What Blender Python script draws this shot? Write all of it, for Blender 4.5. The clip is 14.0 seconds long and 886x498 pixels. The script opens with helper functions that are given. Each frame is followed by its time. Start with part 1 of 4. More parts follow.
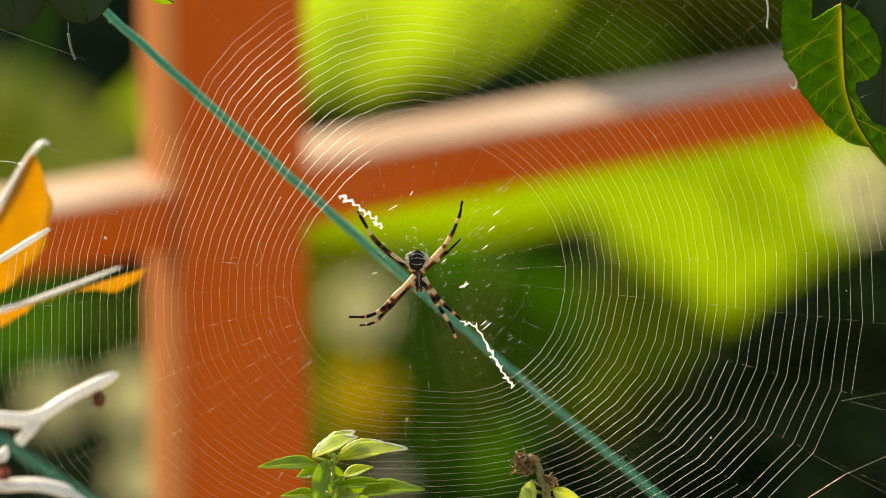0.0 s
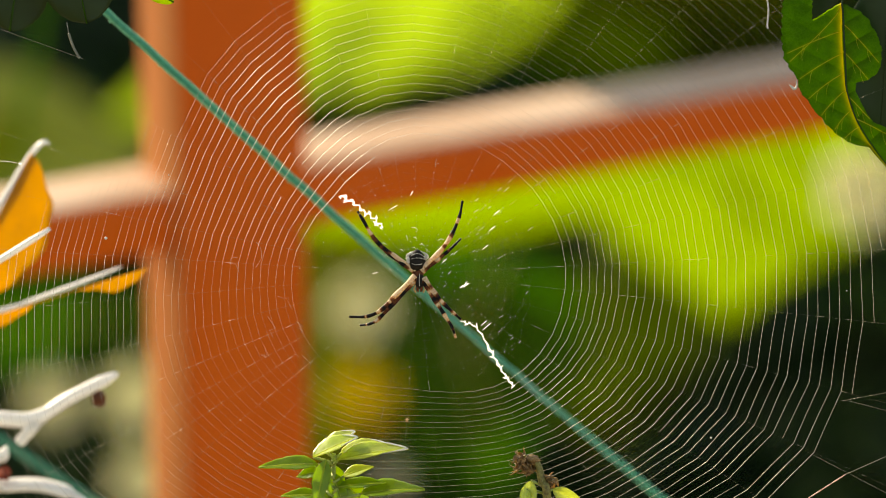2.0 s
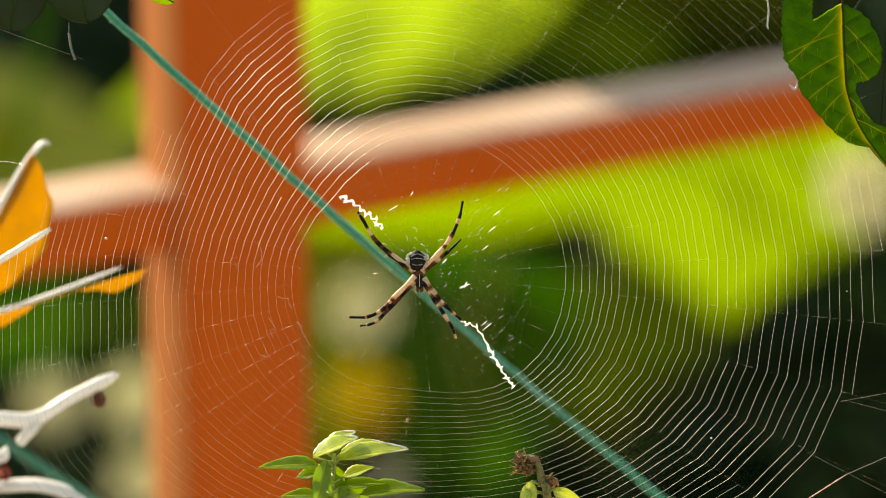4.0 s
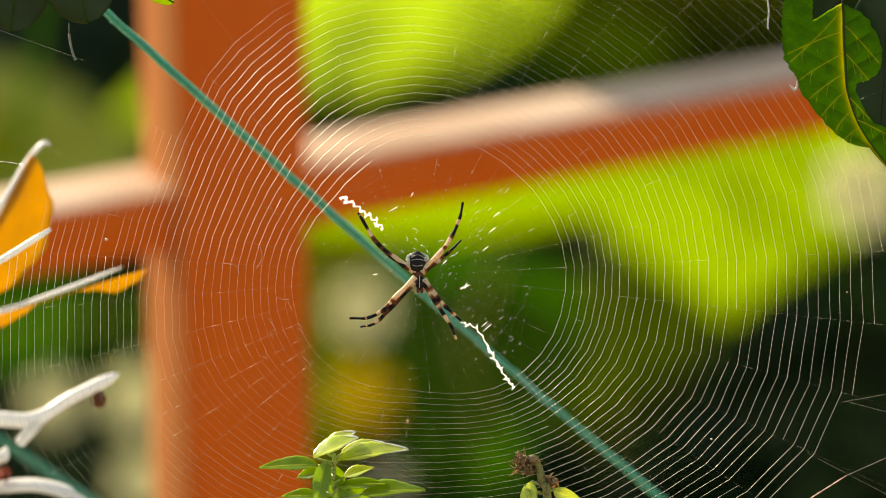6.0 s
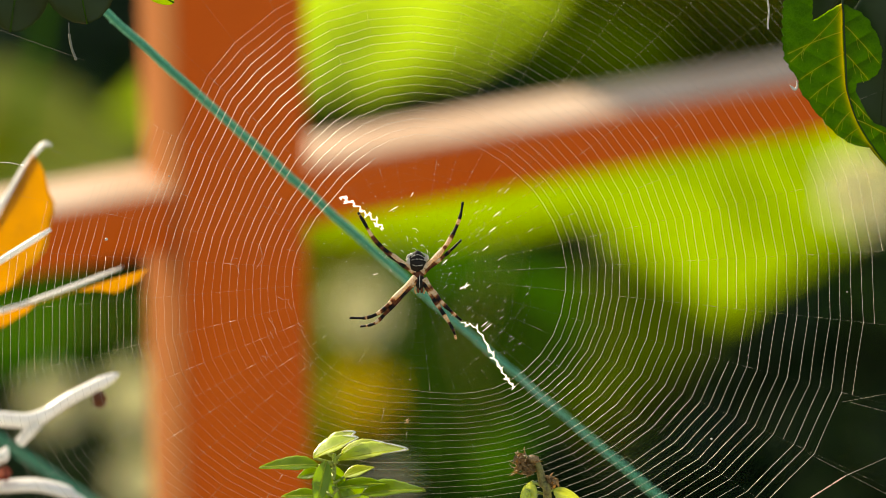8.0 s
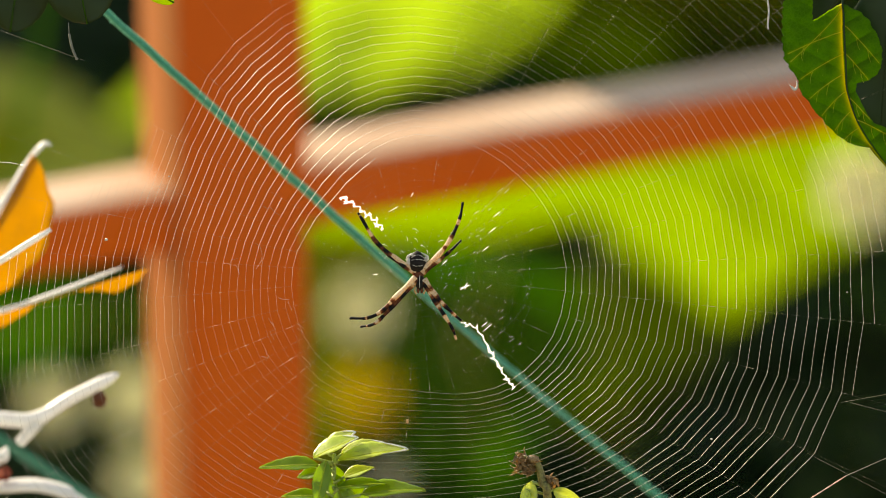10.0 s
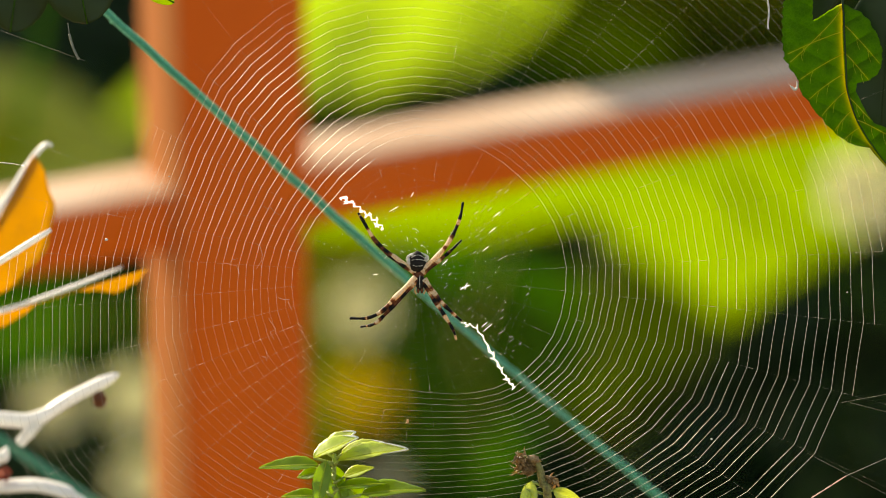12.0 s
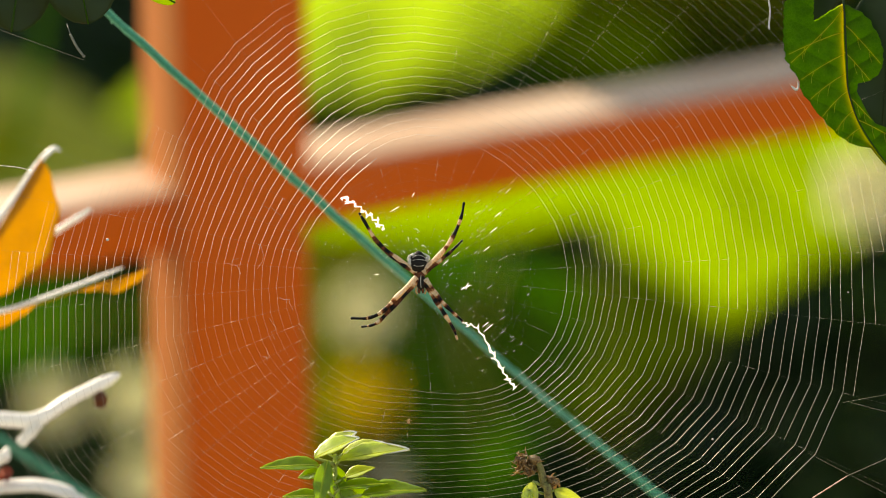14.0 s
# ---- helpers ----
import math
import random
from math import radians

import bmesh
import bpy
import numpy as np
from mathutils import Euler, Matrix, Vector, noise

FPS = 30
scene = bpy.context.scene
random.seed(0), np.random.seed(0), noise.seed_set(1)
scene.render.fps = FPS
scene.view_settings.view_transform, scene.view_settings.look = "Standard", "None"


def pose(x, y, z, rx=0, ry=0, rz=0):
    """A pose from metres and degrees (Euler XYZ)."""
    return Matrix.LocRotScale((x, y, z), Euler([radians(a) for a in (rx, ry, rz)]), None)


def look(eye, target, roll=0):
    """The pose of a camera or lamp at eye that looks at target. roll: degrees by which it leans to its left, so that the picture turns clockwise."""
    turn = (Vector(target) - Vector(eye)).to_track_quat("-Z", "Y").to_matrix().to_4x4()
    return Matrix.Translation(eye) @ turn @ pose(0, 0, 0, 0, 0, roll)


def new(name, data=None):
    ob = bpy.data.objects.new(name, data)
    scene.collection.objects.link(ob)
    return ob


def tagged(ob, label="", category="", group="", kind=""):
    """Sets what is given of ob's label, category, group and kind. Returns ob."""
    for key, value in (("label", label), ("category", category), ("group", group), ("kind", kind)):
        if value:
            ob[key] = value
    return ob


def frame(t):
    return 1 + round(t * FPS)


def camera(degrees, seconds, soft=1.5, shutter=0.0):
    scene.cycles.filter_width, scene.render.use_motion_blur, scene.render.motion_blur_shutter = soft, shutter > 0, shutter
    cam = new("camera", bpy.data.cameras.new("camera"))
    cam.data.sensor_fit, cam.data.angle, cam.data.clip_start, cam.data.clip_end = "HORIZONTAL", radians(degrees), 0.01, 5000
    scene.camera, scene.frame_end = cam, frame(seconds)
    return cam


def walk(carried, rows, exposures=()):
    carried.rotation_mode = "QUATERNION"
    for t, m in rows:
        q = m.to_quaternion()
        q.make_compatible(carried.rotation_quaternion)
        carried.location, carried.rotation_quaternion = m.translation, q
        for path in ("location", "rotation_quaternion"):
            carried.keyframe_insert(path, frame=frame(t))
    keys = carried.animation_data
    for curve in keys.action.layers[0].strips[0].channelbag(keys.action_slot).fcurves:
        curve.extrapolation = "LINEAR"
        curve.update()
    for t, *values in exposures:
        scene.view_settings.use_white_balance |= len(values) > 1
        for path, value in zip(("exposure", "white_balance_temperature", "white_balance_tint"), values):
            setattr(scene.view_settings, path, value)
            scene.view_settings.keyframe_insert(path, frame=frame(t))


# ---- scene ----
# The web leans back by LEAN degrees and faces the camera; places near it are given by spot():
# metres to the side, up along the leaning web, and behind it, from a point 1.3 m above the ground.
LEAN = 20.0
REACH = 1.492
SIN, COS = math.sin(radians(LEAN)), math.cos(radians(LEAN))


def spot(x, h, back=0.0):
    return Vector((x, h * SIN + back * COS, 1.3 + h * COS - back * SIN))


SHEET = Matrix(((1, 0, 0, 0), (0, SIN, -COS, 0), (0, COS, SIN, 0), (0, 0, 0, 1)))


def at(x, h, back=0.0, turn=0.0):
    """A pose in the leaning web's own axes: x to the side, y up the sheet, z towards the camera."""
    return Matrix.Translation(spot(x, h, back)) @ SHEET @ Matrix.Rotation(radians(turn), 4, "Z")


# ---- camera ----
EYE = spot(0, 0, -REACH)
cam = camera(12.0, 14.0, soft=0.9)
cam.data.dof.use_dof = True
cam.data.dof.focus_distance = REACH
cam.data.dof.aperture_fstop = 5.0
# a tripod that creeps by a few tenths of a millimetre at the web
CREEP = [(0, 0, 0), (1, 0, 0), (2, 0.5, 0), (3, 0.7, 0.2), (5.5, 1.0, 0.9), (8, 1.2, 1.0), (10.5, 1.2, 1.0),
         (12, 1.4, 1.1), (13, 2.1, 1.2), (13.5, 2.5, 1.2), (14, 3.2, 1.4)]
PATH = [(t, look(EYE, spot(-0.0002 * x, 0.0002 * y))) for t, x, y in CREEP]
walk(cam, PATH, exposures=[(0, 0.88, 9100, 9), (7, 0.93, 8950, 9), (14, 0.95, 8900, 9)])

# ---- light ----
SUN_TO = Vector((-0.52, 0.675, 0.42)).normalized()
world = bpy.data.worlds.new("sky")
scene.world = world
world.use_nodes = True
tree = world.node_tree
sky = tree.nodes.new("ShaderNodeTexSky")
sky.sky_type, sky.sun_disc = "NISHITA", False
sky.sun_elevation = math.asin(SUN_TO.z)
sky.sun_rotation = math.atan2(SUN_TO.x, SUN_TO.y)
tree.nodes["Background"].inputs[1].default_value = 0.13
tree.links.new(sky.outputs[0], tree.nodes["Background"].inputs[0])
sun = new("sun", bpy.data.lights.new("sun", "SUN"))
sun.data.energy, sun.data.angle, sun.data.color = 4.5, radians(0.55), (1.0, 0.97, 0.91)
sun.matrix_world = look((0, 0, 6), Vector((0, 0, 6)) - SUN_TO)


# ---- materials ----
def material(name, low, high, rough=0.5, scale=40.0, fine=400.0, bump=0.1, glow_through=0.0, through_colour=None, gloss=0.5, metal=0.0, coat=0.0):
    """Two colours mixed by coarse and fine noise, fine relief, and a share of light that shines through."""
    m = bpy.data.materials.new(name)
    m.use_nodes = True
    n, ln = m.node_tree.nodes, m.node_tree.links
    shader = n["Principled BSDF"]
    place = n.new("ShaderNodeTexCoord")
    coarse, grain = n.new("ShaderNodeTexNoise"), n.new("ShaderNodeTexNoise")
    coarse.inputs["Scale"].default_value, grain.inputs["Scale"].default_value = scale, fine
    coarse.inputs["Detail"].default_value, grain.inputs["Detail"].default_value = 4, 3
    both = n.new("ShaderNodeMath")
    both.operation = "MULTIPLY_ADD"
    both.inputs[1].default_value = 0.4
    ramp = n.new("ShaderNodeValToRGB")
    ramp.color_ramp.elements[0].position, ramp.color_ramp.elements[1].position = 0.45, 0.95
    ramp.color_ramp.elements[0].color, ramp.color_ramp.elements[1].color = (*low, 1), (*high, 1)
    for tex in (coarse, grain):
        ln.new(place.outputs["Object"], tex.inputs["Vector"])
    ln.new(grain.outputs["Fac"], both.inputs[0])
    ln.new(coarse.outputs["Fac"], both.inputs[2])
    ln.new(both.outputs[0], ramp.inputs[0])
    ln.new(ramp.outputs[0], shader.inputs["Base Color"])
    shader.inputs["Roughness"].default_value = rough
    shader.inputs["Specular IOR Level"].default_value = gloss
    shader.inputs["Metallic"].default_value = metal
    shader.inputs["Coat Weight"].default_value = coat
    if bump:
        relief = n.new("ShaderNodeBump")
        relief.inputs["Strength"].default_value = bump
        relief.inputs["Distance"].default_value = 0.001
        ln.new(both.outputs[0], relief.inputs["Height"])
        ln.new(relief.outputs[0], shader.inputs["Normal"])
    if glow_through:
        thin = n.new("ShaderNodeBsdfTranslucent")
        mix = n.new("ShaderNodeMixShader")
        mix.inputs[0].default_value = glow_through
        if through_colour:
            tone = n.new("ShaderNodeMix")
            tone.data_type, tone.blend_type = "RGBA", "MULTIPLY"
            tone.inputs[0].default_value = 0.35
            tone.inputs[6].default_value = (*through_colour, 1)
            ln.new(both.outputs[0], tone.inputs[7])
            ln.new(tone.outputs[2], thin.inputs["Color"])
        else:
            ln.new(ramp.outputs[0], thin.inputs["Color"])
        ln.new(shader.outputs[0], mix.inputs[1])
        ln.new(thin.outputs[0], mix.inputs[2])
        ln.new(mix.outputs[0], n["Material Output"].inputs["Surface"])
    return m


SILK = material("silk", (0.68, 0.65, 0.57), (0.8, 0.77, 0.7), 0.4, 300, 3000, 0, 0.45, (0.98, 0.97, 0.9), 0.5, 1.0)
WHITE_SILK = material("thick_white_silk", (0.95, 0.95, 0.95), (0.98, 0.98, 0.98), 0.4, 300, 3000, 0, 0.8)
RED_SILK = material("reddish_silk", (0.75, 0.45, 0.38), (0.9, 0.75, 0.7), 0.35, 900, 3000, 0, 0.4)
CREAM = material("leg_cream", (0.55, 0.3, 0.1), (0.8, 0.55, 0.27), 0.5, 700, 4000, 0.3, 0.2)
BROWN = material("leg_rust_brown", (0.05, 0.012, 0.005), (0.22, 0.06, 0.016), 0.5, 1200, 5000, 0.3, gloss=0.3)
BLACK = material("leg_black", (0.004, 0.0035, 0.003), (0.02, 0.014, 0.01), 0.5, 700, 5000, 0.2, gloss=0.2)


def banded(name):
    """Leg colours by the band value of each ring: pale cream, rust, black, with mottled borders."""
    m = material(name, (0.5, 0.3, 0.1), (0.8, 0.6, 0.35), 0.5, 900, 5000, 0.3, 0.4, gloss=0.3)
    n, ln = m.node_tree.nodes, m.node_tree.links
    band, mottle, add, ramp = n.new("ShaderNodeAttribute"), n.new("ShaderNodeTexNoise"), n.new("ShaderNodeMath"), n.new("ShaderNodeValToRGB")
    band.attribute_name = "band"
    mottle.inputs["Scale"].default_value, mottle.inputs["Detail"].default_value = 1800, 3
    place = n["Texture Coordinate"]
    ln.new(place.outputs["Object"], mottle.inputs["Vector"])
    add.operation = "MULTIPLY_ADD"
    add.inputs[1].default_value = 0.66
    ln.new(mottle.outputs["Fac"], add.inputs[0])
    ln.new(band.outputs["Fac"], add.inputs[2])
    ln.new(add.outputs[0], ramp.inputs[0])
    stops = ramp.color_ramp.elements
    stops[0].position, stops[0].color = 0.16, (0.95, 0.8, 0.58, 1)
    stops[1].position, stops[1].color = 0.98, (0.004, 0.003, 0.003, 1)
    for pos, col in ((0.36, (0.72, 0.42, 0.16, 1)), (0.5, (0.3, 0.085, 0.02, 1)), (0.72, (0.07, 0.018, 0.007, 1))):
        stops.new(pos).color = col
    ln.new(ramp.outputs[0], n["Principled BSDF"].inputs["Base Color"])
    ln.new(ramp.outputs[0], next(x for x in n if x.type == "BSDF_TRANSLUCENT").inputs["Color"])
    return m


LEG = banded("banded_leg")
OLD_SILK = material("old_grey_silk", (0.1, 0.11, 0.08), (0.26, 0.27, 0.2), 0.6, 900, 5000, 0.3)
SILVER = material("silver_hair", (0.35, 0.33, 0.28), (0.75, 0.72, 0.65), 0.45, 900, 5000, 0.3)
TWINE = material("green_plastic", (0.02, 0.16, 0.115), (0.07, 0.36, 0.27), 0.35, 900, 4000, 0.3, 0.35, (0.13, 0.75, 0.54))
# highlights on the twine, put into a paler green
TWINE_LIGHT = material("highlight_green_plastic", (0.09, 0.4, 0.28), (0.36, 0.74, 0.56), 0.4, 700, 3500, 0.4, 0.4, (0.35, 0.95, 0.7))
PAINT = material("orange_paint", (0.64, 0.09, 0.003), (0.76, 0.125, 0.005), 0.45, 9, 160, 0.35, gloss=0.25)
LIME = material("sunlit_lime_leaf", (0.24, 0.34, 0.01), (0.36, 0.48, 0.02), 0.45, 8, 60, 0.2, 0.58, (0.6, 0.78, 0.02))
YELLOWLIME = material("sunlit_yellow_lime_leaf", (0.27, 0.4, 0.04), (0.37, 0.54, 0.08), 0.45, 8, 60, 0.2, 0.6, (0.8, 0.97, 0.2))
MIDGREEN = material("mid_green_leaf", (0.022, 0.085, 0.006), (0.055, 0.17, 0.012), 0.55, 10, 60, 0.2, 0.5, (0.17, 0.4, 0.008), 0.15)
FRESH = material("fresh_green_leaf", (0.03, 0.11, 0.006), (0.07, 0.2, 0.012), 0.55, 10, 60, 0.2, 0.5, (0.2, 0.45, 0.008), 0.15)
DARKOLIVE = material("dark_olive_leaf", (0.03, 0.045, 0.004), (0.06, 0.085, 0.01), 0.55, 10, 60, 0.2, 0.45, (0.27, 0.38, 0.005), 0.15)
# very dark green: part of the bed's shade is put into the colour
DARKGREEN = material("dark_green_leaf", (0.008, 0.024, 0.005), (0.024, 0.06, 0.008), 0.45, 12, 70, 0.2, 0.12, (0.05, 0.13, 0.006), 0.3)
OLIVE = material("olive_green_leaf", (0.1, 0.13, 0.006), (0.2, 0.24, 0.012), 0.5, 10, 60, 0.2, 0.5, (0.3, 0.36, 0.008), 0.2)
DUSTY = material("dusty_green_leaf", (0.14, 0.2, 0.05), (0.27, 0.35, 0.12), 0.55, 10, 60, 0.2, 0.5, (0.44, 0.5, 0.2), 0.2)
LOBED = material("lobed_leaf_green", (0.012, 0.04, 0.003), (0.08, 0.17, 0.01), 0.5, 320, 1800, 1.0, 0.6, (0.145, 0.33, 0.005), 0.12)


def netted(m, scale, share):
    """A fine net of paler veins across a leaf, lit from behind."""
    n, ln = m.node_tree.nodes, m.node_tree.links
    thin = next(x for x in n if x.type == "BSDF_TRANSLUCENT")
    cells, edge, mix = n.new("ShaderNodeTexVoronoi"), n.new("ShaderNodeMapRange"), n.new("ShaderNodeMix")
    cells.feature = "DISTANCE_TO_EDGE"
    cells.inputs["Scale"].default_value = scale
    ln.new(n["Texture Coordinate"].outputs["Object"], cells.inputs["Vector"])
    edge.inputs["From Max"].default_value, edge.inputs["To Min"].default_value, edge.inputs["To Max"].default_value = 0.14, share, 0.0
    ln.new(cells.outputs["Distance"], edge.inputs["Value"])
    mix.data_type = "RGBA"
    mix.inputs[7].default_value = (0.75, 0.85, 0.12, 1)
    ln.new(thin.inputs["Color"].links[0].from_socket, mix.inputs[6])
    ln.new(edge.outputs[0], mix.inputs[0])
    ln.new(mix.outputs[2], thin.inputs["Color"])


netted(LOBED, 800, 0.07)


def veined(m):
    """Paler, clearer tissue where the leaf's vein value is high."""
    n, ln = m.node_tree.nodes, m.node_tree.links
    thin = next(x for x in n if x.type == "BSDF_TRANSLUCENT")
    vein, mix = n.new("ShaderNodeAttribute"), n.new("ShaderNodeMix")
    vein.attribute_name = "vein"
    mix.data_type = "RGBA"
    mix.inputs[7].default_value = (0.95, 0.78, 0.13, 1)
    ln.new(thin.inputs["Color"].links[0].from_socket, mix.inputs[6])
    ln.new(vein.outputs["Fac"], mix.inputs[0])
    ln.new(mix.outputs[2], thin.inputs["Color"])


veined(LOBED)
VEIN = material("pale_leaf_vein", (0.36, 0.44, 0.06), (0.55, 0.6, 0.12), 0.5, 300, 2000, 0.2, 0.6, (0.95, 1.0, 0.25))
RIB = material("yellowish_leaf_rib", (0.4, 0.38, 0.05), (0.6, 0.55, 0.1), 0.4, 300, 2000, 0.2, 0.75, (1.0, 0.9, 0.15))
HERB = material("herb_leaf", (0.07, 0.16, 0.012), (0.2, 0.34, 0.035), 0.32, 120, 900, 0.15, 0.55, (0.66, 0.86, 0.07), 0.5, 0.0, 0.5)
# paler copy of the herb green, sunlight put into its colour
LIT_HERB = material("lit_herb_leaf", (0.36, 0.5, 0.06), (0.58, 0.7, 0.2), 0.34, 120, 900, 0.15, 0.55, (0.95, 1.0, 0.26), 0.7, 0.0, 0.5)
STEM = material("herb_stem", (0.2, 0.28, 0.05), (0.4, 0.45, 0.12), 0.5, 300, 2000, 0.3)
DRY = material("dried_flower", (0.02, 0.01, 0.004), (0.6, 0.4, 0.17), 0.3, 900, 2600, 0.8, 0.35, (0.85, 0.55, 0.16), 0.5, 0.0, 0.3)
DRYSTALK = material("drying_stalk", (0.07, 0.055, 0.014), (0.3, 0.27, 0.06), 0.45, 500, 2000, 0.5)
AMBER = material("amber_leaf", (0.45, 0.17, 0.01), (0.62, 0.28, 0.015), 0.45, 60, 700, 0.3, 0.62, (0.95, 0.63, 0.03))
# for pale stalks, and for sun glare on leaf edges put into colour
PALE = material("pale_stalk_and_glare", (0.88, 0.88, 0.87), (0.95, 0.95, 0.94), 0.28, 120, 900, 0.3, 0.35)
RED = material("red_leaf", (0.35, 0.04, 0.02), (0.5, 0.1, 0.04), 0.45, 120, 900, 0.3, 0.4)
SOIL = material("garden_soil", (0.19, 0.13, 0.07), (0.38, 0.28, 0.17), 0.9, 3, 60, 1.0)
# glancing light on the posts' left sides, put into a paler orange
SIDE_PAINT = material("side_lit_orange_paint", (0.42, 0.125, 0.03), (0.55, 0.2, 0.06), 0.6, 9, 160, 0.35, gloss=0.2)
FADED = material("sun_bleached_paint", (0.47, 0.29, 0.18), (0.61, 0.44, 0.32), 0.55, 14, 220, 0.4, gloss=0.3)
PETAL = material("white_petal", (0.75, 0.73, 0.6), (0.85, 0.84, 0.75), 0.5, 40, 300, 0.2, 0.58, (0.97, 0.98, 0.62))
GOLD = material("yellow_petal", (0.5, 0.32, 0.005), (0.65, 0.45, 0.01), 0.5, 40, 300, 0.2, 0.6, (0.85, 0.75, 0.01))


# ---- mesh tools ----
class Shape:
    """Gathers points and faces, then becomes one mesh."""

    def __init__(self):
        self.points, self.faces, self.slots = [], [], []

    def tube(self, line, radii, sides=6, slots=None, squash=1.0, cap=True):
        line = [Vector(p) for p in line]
        count = len(line)
        if not hasattr(radii, "__len__"):
            radii = [radii] * count
        start = len(self.points)
        side = None
        for i, p in enumerate(line):
            along = (line[min(i + 1, count - 1)] - line[max(i - 1, 0)])
            along = along.normalized() if along.length > 0 else Vector((0, 0, 1))
            if side is None:
                side = along.cross(Vector((0, 0, 1)))
                if side.length < 1e-3:
                    side = along.cross(Vector((0, 1, 0)))
            side = (side - along * side.dot(along)).normalized()
            other = along.cross(side)
            for k in range(sides):
                a = math.tau * k / sides
                self.points.append(p + radii[i] * (math.cos(a) * side + squash * math.sin(a) * other))
        for i in range(count - 1):
            for k in range(sides):
                a, b = start + i * sides + k, start + i * sides + (k + 1) % sides
                self.faces.append((a, b, b + sides, a + sides))
                self.slots.append(slots(i, k) if callable(slots) else slots[i] if slots else 0)
        if cap:
            self.faces.append(tuple(start + k for k in reversed(range(sides))))
            self.faces.append(tuple(start + (count - 1) * sides + k for k in range(sides)))
            ends = (0, count - 2)
            self.slots += [slots(i, 0) if callable(slots) else slots[i] if slots else 0 for i in ends]
        return self

    def ribbon(self, line, widths):
        """A flat film of silk that lies in the web's plane."""
        line = [Vector(p) for p in line]
        start = len(self.points)
        for i, p in enumerate(line):
            along = (line[min(i + 1, len(line) - 1)] - line[max(i - 1, 0)]).normalized()
            side = Vector((-along.y, along.x, 0)) * widths[i]
            self.points += [p - side, p + side]
        for i in range(len(line) - 1):
            a = start + 2 * i
            self.faces.append((a, a + 1, a + 3, a + 2))
            self.slots.append(0)
        return self

    def ball(self, centre, size, rings=6, sides=8, slot=0, rough=0.0, rnd=None):
        """A closed rounded body; size is a radius or three radii."""
        size = Vector((size, size, size)) if not hasattr(size, "__len__") else Vector(size)
        centre = Vector(centre)
        start = len(self.points)
        self.points.append(centre + Vector((0, 0, size.z)))
        for i in range(1, rings):
            for k in range(sides):
                a, b = math.pi * i / rings, math.tau * k / sides
                f = 1 + (rnd.uniform(-rough, rough) if rnd else 0)
                self.points.append(centre + f * Vector((size.x * math.sin(a) * math.cos(b), size.y * math.sin(a) * math.sin(b), size.z * math.cos(a))))
        self.points.append(centre - Vector((0, 0, size.z)))
        last = len(self.points) - 1
        for k in range(sides):
            j = (k + 1) % sides
            self.faces.append((start, start + 1 + k, start + 1 + j))
            low = start + 1 + (rings - 2) * sides
            self.faces.append((last, low + j, low + k))
            self.slots += [slot, slot]
            for i in range(rings - 2):
                a = start + 1 + i * sides
                self.faces.append((a + k, a + sides + k, a + sides + j, a + j))
                self.slots.append(slot)
        return self

    def blade(self, length, width, profile, fold=0.2, droop=0.3, wave=0.0, rows=14, cols=6, thick=0.0004, m=None, twist=0.0, rnd=None, slot=0, relief=None):
        """A leaf blade with two sides and a rim: y along the midrib, x across, z up."""
        start = len(self.points)
        phase = rnd.uniform(0, 6) if rnd else 0.0
        layers = []
        for level in (0.5, -0.5):
            for i in range(rows + 1):
                t = i / rows
                for k in range(-cols, cols + 1):
                    s = k / cols
                    half = width * profile(t, s)
                    x = s * half
                    z = fold * abs(x) - droop * length * t * t + wave * width * math.sin(9 * t + 2 * s + phase) * abs(s)
                    if relief:
                        z += relief(t, s)
                    a = twist * t
                    p = Vector((x * math.cos(a) - z * math.sin(a) * 0.3, length * t, z + x * math.sin(a) + level * thick))
                    self.points.append(m @ p if m else p)
            layers.append(start + len(layers) * (rows + 1) * (2 * cols + 1))
        row = 2 * cols + 1
        for n, base in enumerate(layers):
            for i in range(rows):
                for k in range(2 * cols):
                    a = base + i * row + k
                    f = (a, a + 1, a + 1 + row, a + row)
                    self.faces.append(f if n == 0 else f[::-1])
                    self.slots.append(slot)
        top, low = layers
        edge = [k for k in range(row)] + [i * row + row - 1 for i in range(1, rows + 1)]
        edge += [rows * row + k for k in range(row - 2, -1, -1)] + [i * row for i in range(rows - 1, 0, -1)]
        for a, b in zip(edge, edge[1:] + edge[:1]):
            self.faces.append((top + b, top + a, low + a, low + b))
            self.slots.append(slot)
        return self

    def box(self, size, m=None, bevel=0.003, top=0, side=0):
        """A box with chamfered edges from its lowest corner."""
        b = bmesh.new()
        bmesh.ops.create_cube(b, size=1)
        for v in b.verts:
            v.co = Vector(((v.co.x + 0.5) * size[0], (v.co.y + 0.5) * size[1], (v.co.z + 0.5) * size[2]))
        bmesh.ops.bevel(b, geom=b.edges[:], offset=bevel, segments=3, profile=0.5, affect="EDGES")
        start = len(self.points)
        b.verts.index_update()
        for v in b.verts:
            self.points.append(m @ v.co if m else v.co.copy())
        for f in b.faces:
            self.faces.append(tuple(start + v.index for v in f.verts))
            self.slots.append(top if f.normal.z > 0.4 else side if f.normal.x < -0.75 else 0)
        b.free()
        return self

    def mesh(self, name, materials, smooth=True):
        data = bpy.data.meshes.new(name)
        data.from_pydata([tuple(p) for p in self.points], [], self.faces)
        for m in materials if isinstance(materials, (list, tuple)) else [materials]:
            data.materials.append(m)
        data.polygons.foreach_set("material_index", self.slots)
